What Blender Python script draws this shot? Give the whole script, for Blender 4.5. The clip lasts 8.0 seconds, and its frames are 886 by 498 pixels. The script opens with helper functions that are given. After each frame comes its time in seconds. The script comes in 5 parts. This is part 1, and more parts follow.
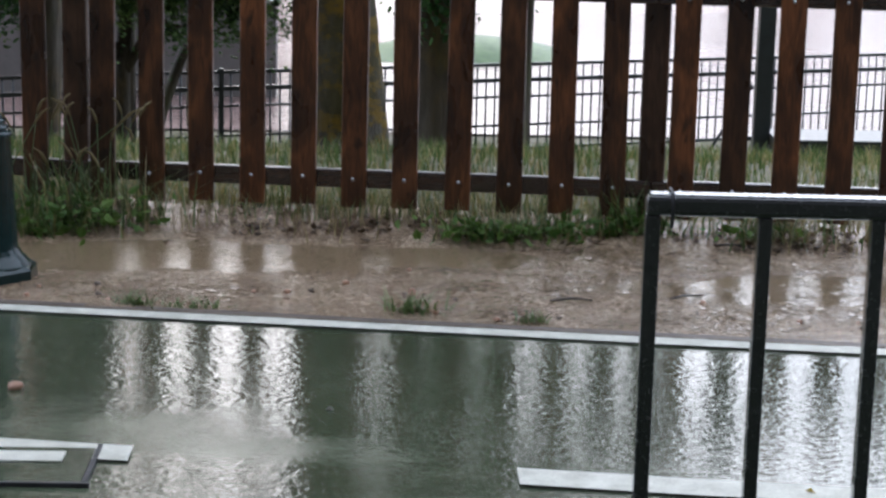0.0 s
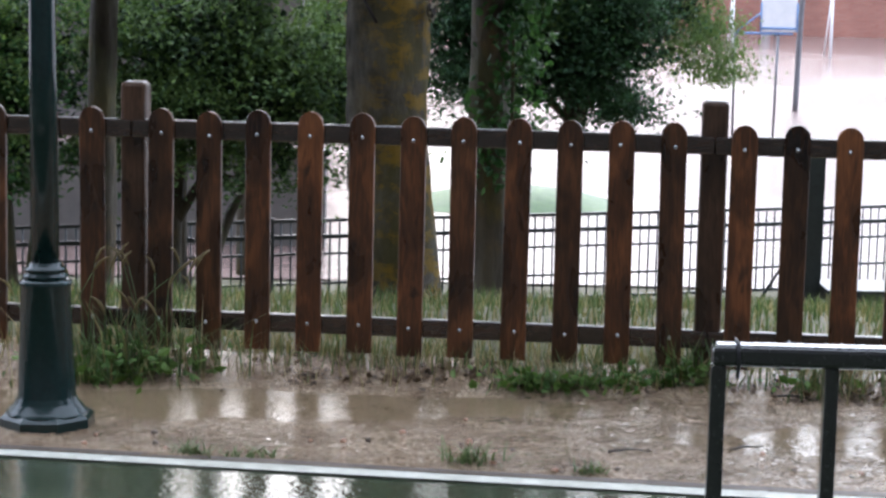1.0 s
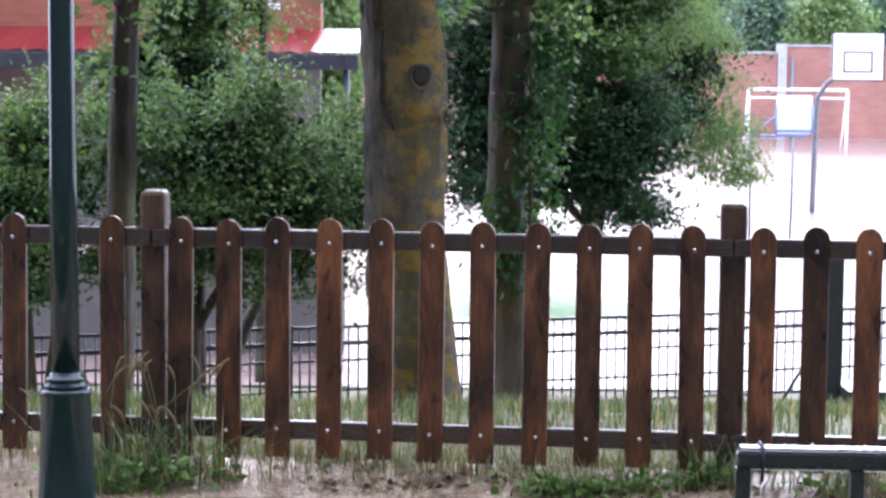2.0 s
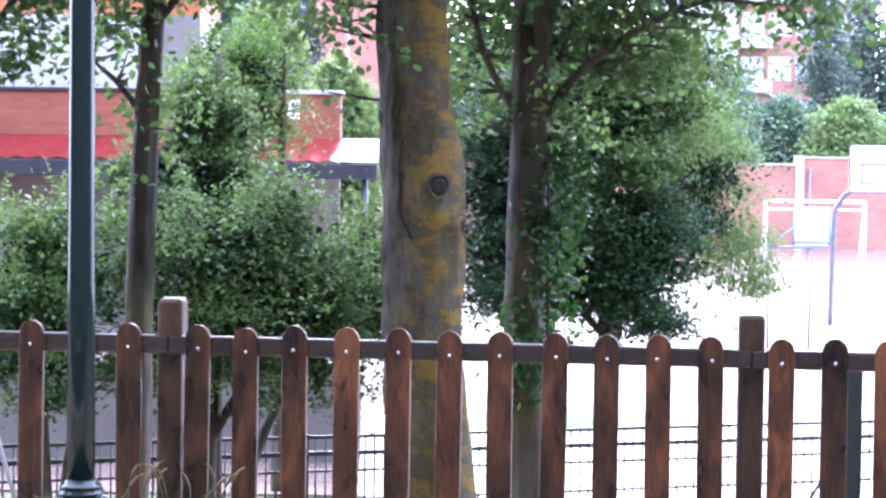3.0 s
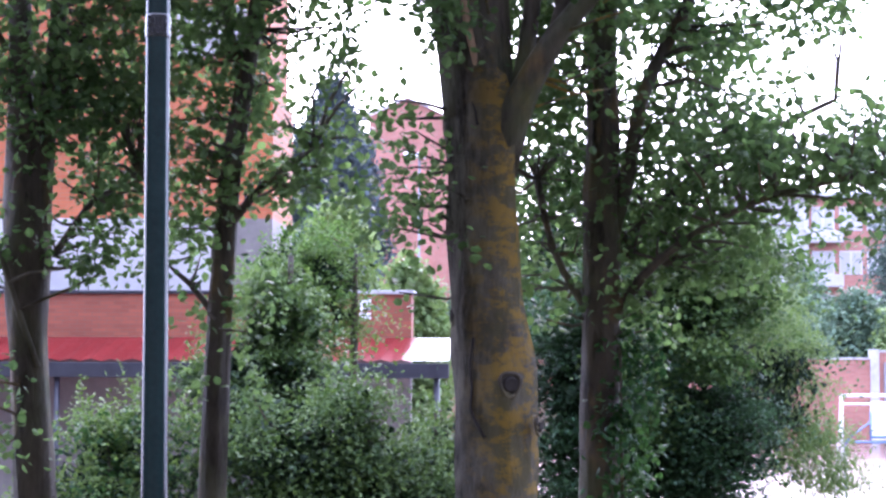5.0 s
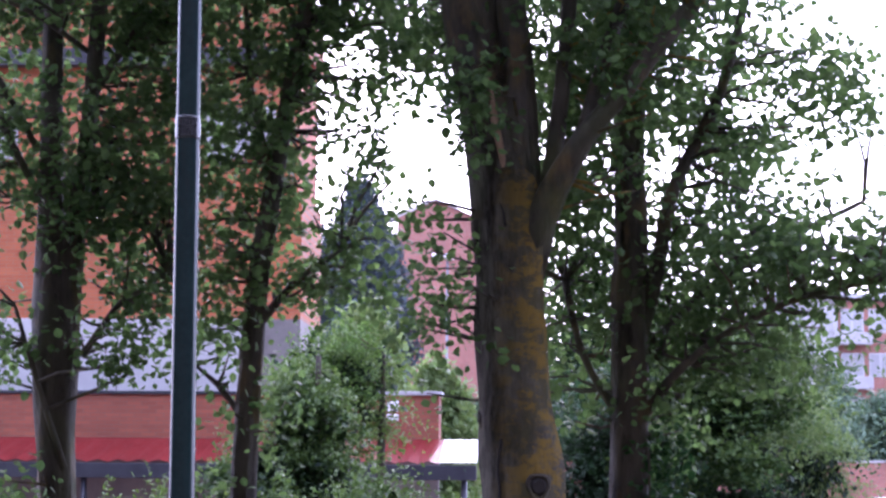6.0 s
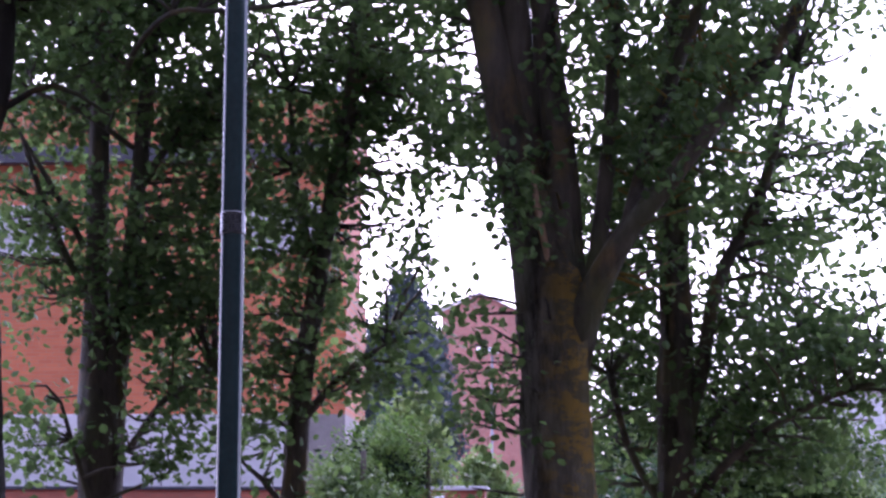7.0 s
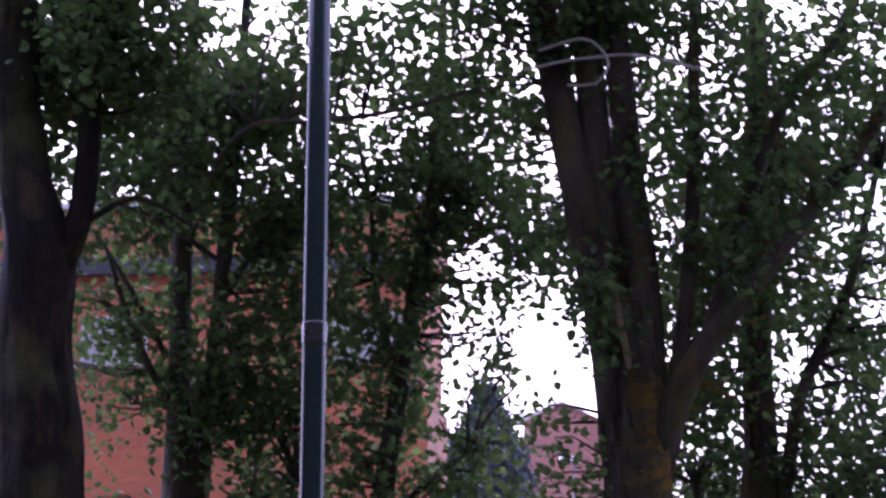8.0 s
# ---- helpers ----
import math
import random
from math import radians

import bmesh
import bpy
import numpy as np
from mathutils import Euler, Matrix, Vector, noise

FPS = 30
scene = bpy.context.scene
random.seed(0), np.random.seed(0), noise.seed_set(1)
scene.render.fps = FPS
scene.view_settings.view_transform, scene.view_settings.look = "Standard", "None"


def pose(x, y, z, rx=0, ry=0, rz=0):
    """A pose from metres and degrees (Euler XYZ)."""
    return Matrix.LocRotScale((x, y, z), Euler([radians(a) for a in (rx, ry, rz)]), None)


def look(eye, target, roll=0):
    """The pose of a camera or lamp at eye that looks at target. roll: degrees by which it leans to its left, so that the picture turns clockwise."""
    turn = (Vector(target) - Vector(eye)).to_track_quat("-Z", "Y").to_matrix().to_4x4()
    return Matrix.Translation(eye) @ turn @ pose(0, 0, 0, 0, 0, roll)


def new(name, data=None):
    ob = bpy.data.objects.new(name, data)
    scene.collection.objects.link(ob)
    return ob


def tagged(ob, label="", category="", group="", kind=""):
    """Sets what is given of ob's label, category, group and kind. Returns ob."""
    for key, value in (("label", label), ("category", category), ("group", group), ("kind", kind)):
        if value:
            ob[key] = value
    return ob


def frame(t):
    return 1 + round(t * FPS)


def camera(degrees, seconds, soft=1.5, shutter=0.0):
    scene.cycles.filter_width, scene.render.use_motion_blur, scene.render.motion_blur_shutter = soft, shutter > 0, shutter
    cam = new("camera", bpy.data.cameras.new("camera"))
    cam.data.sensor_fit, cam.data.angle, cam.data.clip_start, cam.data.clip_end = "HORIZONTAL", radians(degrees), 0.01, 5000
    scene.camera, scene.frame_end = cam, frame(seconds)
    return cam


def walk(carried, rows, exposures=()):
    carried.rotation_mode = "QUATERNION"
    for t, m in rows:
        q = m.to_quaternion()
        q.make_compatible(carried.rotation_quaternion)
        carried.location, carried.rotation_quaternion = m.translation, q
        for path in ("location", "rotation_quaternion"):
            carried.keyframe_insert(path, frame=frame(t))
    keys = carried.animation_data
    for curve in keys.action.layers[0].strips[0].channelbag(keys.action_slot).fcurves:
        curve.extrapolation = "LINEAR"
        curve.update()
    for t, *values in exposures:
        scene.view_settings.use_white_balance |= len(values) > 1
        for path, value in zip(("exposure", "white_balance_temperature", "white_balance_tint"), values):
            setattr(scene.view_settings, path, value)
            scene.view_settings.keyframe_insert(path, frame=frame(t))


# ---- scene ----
cam = camera(25.3, 8.0, soft=2.5, shutter=0.3)
PATH = [
    (0, (0.048, 0.0, 1.41), (0.3710, 9.7652, -0.7201), 1.32),
    (0.5, (0.030, 0.0, 1.41), (0.1799, 9.8286, -0.4273), 1.04),
    (1, (0.006, 0.0, 1.41), (0.0947, 9.9024, 0.0188), 1.24),
    (1.5, (0.000, 0.0, 1.41), (-0.0000, 9.9289, 0.2193), 0.61),
    (1.7, (0.000, 0.0, 1.41), (0.0123, 9.9418, 0.3324), 0.51),
    (2.8, (0.000, 0.0, 1.41), (-0.1034, 9.9929, 1.0490), 0.89),
    (3, (0.000, 0.0, 1.41), (-0.1045, 9.9946, 1.0993), 0.88),
    (3.5, (0.000, 0.0, 1.41), (-0.1888, 9.9977, 1.3086), 0.48),
    (4, (0.000, 0.0, 1.41), (-0.2116, 9.9926, 1.7302), 0.44),
    (4.5, (0.000, 0.0, 1.41), (-0.4426, 9.9809, 1.8410), 0.17),
    (4.7, (0.000, 0.0, 1.41), (-0.4622, 9.9749, 1.9468), 0.23),
    (5.8, (0.000, 0.0, 1.41), (-0.5725, 9.9254, 2.4862), 0.33),
    (6, (0.000, 0.0, 1.41), (-0.6166, 9.9087, 2.6089), 0.45),
    (6.5, (0.000, 0.0, 1.41), (-0.6705, 9.8774, 2.8198), 0.22),
    (7, (0.000, 0.0, 1.41), (-0.8386, 9.8242, 3.0779), 0.32),
    (7.5, (0.000, 0.0, 1.41), (-0.9895, 9.7666, 3.3164), 0.05),
    (8, (0.000, 0.0, 1.41), (-1.2380, 9.6746, 3.6167), 0.48),
]
EXPOSURES = [(0, -0.25, 5750, 12), (1.0, 0.2, 5750, 12), (1.5, 0.5, 5700, 16), (3.0, 1.65, 5250, 27), (4.5, 1.38, 5250, 31), (6.0, 0.58, 5300, 40), (7.0, 0.18, 5300, 48), (8.0, -0.32, 5300, 55)]
walk(cam, [(t, look(eye, target, roll)) for t, eye, target, roll in PATH], EXPOSURES)

# ---- overcast daylight ----
world = bpy.data.worlds.new("overcast_sky")
scene.world = world
world.use_nodes = True
wn, wl = world.node_tree.nodes, world.node_tree.links
wn.clear()
sky = wn.new("ShaderNodeTexSky")
sky.sky_type, sky.sun_disc = "NISHITA", False
sky.sun_elevation, sky.sun_rotation = radians(32), radians(-10)
sky.dust_density = 4.0
sky_bg = wn.new("ShaderNodeBackground")
sky_bg.inputs[1].default_value = 0.12
wl.new(sky.outputs[0], sky_bg.inputs[0])
cloud_bg = wn.new("ShaderNodeBackground")
cloud_bg.inputs[0].default_value = (0.90, 0.94, 1.0, 1)
cloud_bg.inputs[1].default_value = 2.2
sky_add = wn.new("ShaderNodeAddShader")
world_out = wn.new("ShaderNodeOutputWorld")
wl.new(sky_bg.outputs[0], sky_add.inputs[0])
wl.new(cloud_bg.outputs[0], sky_add.inputs[1])
wl.new(sky_add.outputs[0], world_out.inputs[0])

sun_data = bpy.data.lights.new("sun", "SUN")
sun_data.energy, sun_data.angle, sun_data.color = 0.8, radians(25), (1.0, 0.97, 0.92)
sun = new("sun", sun_data)
sun.rotation_euler = (radians(-58), 0, radians(-10))


# ---- materials ----
def material(name):
    m = bpy.data.materials.new(name)
    m.use_nodes = True
    return m, m.node_tree.nodes, m.node_tree.links, m.node_tree.nodes["Principled BSDF"]


def noise_node(n, l, scale, detail=4.0, stretch=None, rough=0.55):
    tc = n.new("ShaderNodeTexCoord")
    tx = n.new("ShaderNodeTexNoise")
    tx.inputs["Scale"].default_value, tx.inputs["Detail"].default_value = scale, detail
    tx.inputs["Roughness"].default_value = rough
    if stretch:
        mp = n.new("ShaderNodeMapping")
        mp.inputs["Scale"].default_value = stretch
        l.new(tc.outputs["Object"], mp.inputs[0])
        l.new(mp.outputs[0], tx.inputs["Vector"])
    else:
        l.new(tc.outputs["Object"], tx.inputs["Vector"])
    return tx.outputs["Fac"]


def ramp(n, l, fac, stops):
    r = n.new("ShaderNodeValToRGB")
    e = r.color_ramp.elements
    while len(e) < len(stops):
        e.new(0.5)
    for el, (p, c) in zip(e, stops):
        el.position, el.color = p, (*c, 1) if len(c) == 3 else c
    l.new(fac, r.inputs[0])
    return r.outputs[0]


def mix(n, l, fac, a, b, kind="MIX"):
    mx = n.new("ShaderNodeMix")
    mx.data_type, mx.blend_type = "RGBA", kind
    for k, v in ((0, fac), (6, a), (7, b)):
        if isinstance(v, (int, float)):
            mx.inputs[k].default_value = v
        elif isinstance(v, tuple):
            mx.inputs[k].default_value = (*v, 1)
        else:
            l.new(v, mx.inputs[k])
    return mx.outputs[2]


def bump(n, l, p, height, strength, distance):
    b = n.new("ShaderNodeBump")
    b.inputs["Strength"].default_value, b.inputs["Distance"].default_value = strength, distance
    l.new(height, b.inputs["Height"])
    l.new(b.outputs[0], p.inputs["Normal"])
    return b


def plain(name, dark, light, rough=0.6, scale=8.0, metal=0.0, relief=0.2, depth=0.003, stretch=None, vary=0.0):
    """A surface with two scales of tone, relief and, where pieces repeat, a tone of its own for each."""
    m, n, l, p = material(name)
    big = noise_node(n, l, scale, 3, stretch)
    fine = noise_node(n, l, scale * 9, 5, stretch)
    both = mix(n, l, 0.45, big, fine)
    col = ramp(n, l, both, [(0.33, dark), (0.66, light)])
    if vary:
        oi = n.new("ShaderNodeObjectInfo")
        tone = ramp(n, l, oi.outputs["Random"], [(0.0, (1 - vary,) * 3), (1.0, (1 + vary,) * 3)])
        col = mix(n, l, 1.0, col, tone, "MULTIPLY")
    l.new(col, p.inputs["Base Color"])
    l.new(ramp(n, l, fine, [(0.3, (rough * 0.75,) * 3), (0.7, (min(1, rough * 1.2),) * 3)]), p.inputs["Roughness"])
    p.inputs["Metallic"].default_value = metal
    bump(n, l, p, both, relief, depth)
    return m


def timber_material(name, dark, mid, light, rough):
    """Stained boards: streaky grain, dark wet blotches and a few knots, different on each board."""
    m, n, l, p = material(name)
    tc, oi = n.new("ShaderNodeTexCoord"), n.new("ShaderNodeObjectInfo")
    shift = n.new("ShaderNodeVectorMath")
    shift.operation = "MULTIPLY_ADD"
    shift.inputs[1].default_value = (1, 1, 1)
    far = n.new("ShaderNodeCombineXYZ")
    scaled = n.new("ShaderNodeMath")
    scaled.operation = "MULTIPLY"
    scaled.inputs[1].default_value = 40
    l.new(oi.outputs["Random"], scaled.inputs[0])
    for k in range(3):
        l.new(scaled.outputs[0], far.inputs[k])
    l.new(tc.outputs["Object"], shift.inputs[0])
    l.new(far.outputs[0], shift.inputs[2])

    def tex(scale, stretch, detail, twist=0.0):
        mp = n.new("ShaderNodeMapping")
        mp.inputs["Scale"].default_value = stretch
        l.new(shift.outputs[0], mp.inputs[0])
        t = n.new("ShaderNodeTexNoise")
        t.inputs["Scale"].default_value, t.inputs["Detail"].default_value = scale, detail
        t.inputs["Distortion"].default_value = twist
        l.new(mp.outputs[0], t.inputs["Vector"])
        return t.outputs["Fac"]

    grain = tex(30, (2.2, 2.2, 0.28), 5, 1.2)
    blotch = tex(5.5, (1.6, 1.6, 0.75), 4, 0.6)
    spot = tex(9, (2.0, 2.0, 1.0), 2)
    col = ramp(n, l, mix(n, l, 0.62, grain, blotch), [(0.34, dark), (0.5, mid), (0.66, light)])
    col = mix(n, l, ramp(n, l, spot, [(0.66, (0, 0, 0)), (0.74, (0.8, 0.8, 0.8))]), col, (0.018, 0.010, 0.007))
    tone = ramp(n, l, oi.outputs["Random"], [(0.0, (0.55, 0.60, 0.66)), (0.5, (1.0, 1.0, 1.0)), (1.0, (1.35, 1.25, 1.15))])
    l.new(mix(n, l, 1.0, col, tone, "MULTIPLY"), p.inputs["Base Color"])
    l.new(ramp(n, l, blotch, [(0.35, (rough * 0.6,) * 3), (0.65, (rough * 1.25,) * 3)]), p.inputs["Roughness"])
    bump(n, l, p, grain, 0.5, 0.003)
    return m


def leaf_material(name, dark, light, gloss=0.35, through_light=0.35):
    m, n, l, p = material(name)
    geo = n.new("ShaderNodeNewGeometry")
    big = noise_node(n, l, 1.6, 3)
    tone = mix(n, l, 0.62, geo.outputs["Random Per Island"], big)
    col = ramp(n, l, tone, [(0.22, dark), (0.78, light)])
    l.new(col, p.inputs["Base Color"])
    p.inputs["Roughness"].default_value = gloss
    p.inputs["Specular IOR Level"].default_value = 0.18
    tr = n.new("ShaderNodeBsdfTranslucent")
    l.new(mix(n, l, 1.0, col, (1.12, 1.18, 0.72), "MULTIPLY"), tr.inputs[0])
    ms = n.new("ShaderNodeMixShader")
    ms.inputs[0].default_value = through_light
    l.new(p.outputs[0], ms.inputs[1])
    l.new(tr.outputs[0], ms.inputs[2])
    l.new(ms.outputs[0], n["Material Output"].inputs[0])
    return m


def bark_material(name, dark, light, lichen=0.0):
    m, n, l, p = material(name)
    ridges = noise_node(n, l, 9, 6, (1, 1, 0.22), 0.7)
    blotch = noise_node(n, l, 3.2, 4, (1, 1, 0.6))
    col = ramp(n, l, mix(n, l, 0.5, ridges, blotch), [(0.36, dark), (0.5, tuple((a + b) / 2 for a, b in zip(dark, light))), (0.64, light)])
    crack = ramp(n, l, noise_node(n, l, 7, 8, (1, 1, 0.16), 0.75), [(0.33, (0.30, 0.28, 0.26)), (0.41, (1, 1, 1))])
    col = mix(n, l, 1.0, col, crack, "MULTIPLY")
    if lichen:
        patch = ramp(n, l, noise_node(n, l, 4.5, 5, (1, 1, 0.5), 0.65), [(0.56 - 0.1 * lichen, (0, 0, 0)), (0.66, (lichen,) * 3)])
        col = mix(n, l, patch, col, (0.26, 0.165, 0.04))
        moss = ramp(n, l, noise_node(n, l, 2.6, 4), [(0.5, (0, 0, 0)), (0.7, (0.5, 0.5, 0.5))])
        col = mix(n, l, moss, col, (0.10, 0.12, 0.045))
    l.new(col, p.inputs["Base Color"])
    p.inputs["Roughness"].default_value, p.inputs["Specular IOR Level"].default_value = 0.6, 0.2
    bump(n, l, p, mix(n, l, 0.5, ridges, crack), 1.0, 0.05)
    return m


def lichen_bark(name, dark, light):
    """Smooth grey bark, cracked and dark on one side, with ochre lichen in ragged bands on the other."""
    m, n, l, p = material(name)
    grain = noise_node(n, l, 26, 6, (1, 1, 0.35), 0.75)
    blotch = noise_node(n, l, 4.5, 5, (1, 1, 0.8), 0.65)
    col = ramp(n, l, mix(n, l, 0.55, grain, blotch), [(0.34, dark), (0.5, tuple((a + b) / 2 for a, b in zip(dark, light))), (0.66, light)])
    tc = n.new("ShaderNodeTexCoord")
    sx = n.new("ShaderNodeSeparateXYZ")
    l.new(tc.outputs["Object"], sx.inputs[0])
    side = n.new("ShaderNodeMapRange")
    side.inputs["From Min"].default_value, side.inputs["From Max"].default_value = -0.36, -0.16
    l.new(sx.outputs[0], side.inputs[0])
    crack = ramp(n, l, noise_node(n, l, 13, 8, (1, 1, 0.2), 0.8), [(0.42, (0.22, 0.20, 0.18)), (0.53, (1, 1, 1))])
    crack = mix(n, l, side.outputs[0], crack, mix(n, l, 0.75, crack, (1, 1, 1)))
    col = mix(n, l, 1.0, col, crack, "MULTIPLY")
    moss = ramp(n, l, noise_node(n, l, 3.4, 5, (1, 1, 0.8), 0.65), [(0.38, (0, 0, 0)), (0.54, (0.8, 0.8, 0.8))])
    col = mix(n, l, mix(n, l, side.outputs[0], (0, 0, 0), moss), col, (0.085, 0.075, 0.024))
    spots = ramp(n, l, noise_node(n, l, 8.0, 8, (0.7, 0.7, 1.2), 0.75), [(0.47, (0, 0, 0)), (0.55, (0.9, 0.9, 0.9))])
    col = mix(n, l, mix(n, l, side.outputs[0], (0, 0, 0), spots), col, (0.25, 0.155, 0.018))
    l.new(col, p.inputs["Base Color"])
    p.inputs["Roughness"].default_value, p.inputs["Specular IOR Level"].default_value = 0.65, 0.25
    bump(n, l, p, mix(n, l, 0.5, grain, mix(n, l, 0.5, crack, blotch)), 1.0, 0.035)
    return m


def brick_material(name, a, b, mortar, turn_flat=True):
    m, n, l, p = material(name)
    tc = n.new("ShaderNodeTexCoord")
    mp = n.new("ShaderNodeMapping")
    mp.inputs["Rotation"].default_value = (radians(90), 0, 0)
    l.new(tc.outputs["Object"], mp.inputs[0])
    br = n.new("ShaderNodeTexBrick")
    for k, v in (("Color1", a), ("Color2", b), ("Mortar", mortar)):
        br.inputs[k].default_value = (*v, 1)
    br.inputs["Scale"].default_value = 1.0
    br.inputs["Brick Width"].default_value, br.inputs["Row Height"].default_value = 0.25, 0.065
    br.inputs["Mortar Size"].default_value = 0.006
    l.new(mp.outputs[0], br.inputs["Vector"])
    weather = ramp(n, l, noise_node(n, l, 0.6, 5), [(0.3, (0.75, 0.75, 0.75)), (0.7, (1.1, 1.1, 1.1))])
    l.new(mix(n, l, 1.0, br.outputs[0], weather, "MULTIPLY"), p.inputs["Base Color"])
    p.inputs["Roughness"].default_value = 0.7
    bump(n, l, p, br.outputs["Fac"], -0.4, 0.006)
    return m


def wet_ground(name, stops, scale, ripple, ripple_scale, dry_rough, wet_rough, wet_from, wet_to, pool_scale, grain=160.0, fleck=0.35, depth=0.01):
    """Ground with rain water standing in its hollows: a smooth film there, rough grain elsewhere."""
    m, n, l, p = material(name)
    big = noise_node(n, l, scale, 4)
    fine = noise_node(n, l, grain, 3)
    col = ramp(n, l, mix(n, l, fleck, big, fine), stops)
    pool = ramp(n, l, noise_node(n, l, pool_scale, 2, (0.55, 1.5, 1)), [(wet_from, (0, 0, 0)), (wet_to, (1, 1, 1))])
    l.new(mix(n, l, pool, col, mix(n, l, 1.0, col, (0.72, 0.71, 0.70), "MULTIPLY")), p.inputs["Base Color"])
    l.new(mix(n, l, pool, (dry_rough,) * 3, (wet_rough,) * 3), p.inputs["Roughness"])
    p.inputs["IOR"].default_value = 1.48
    waves = noise_node(n, l, ripple_scale, 3, (0.8, 1.3, 1))
    height = mix(n, l, pool, mix(n, l, 0.5, fine, waves), waves)
    bump(n, l, p, height, ripple, depth)
    return m


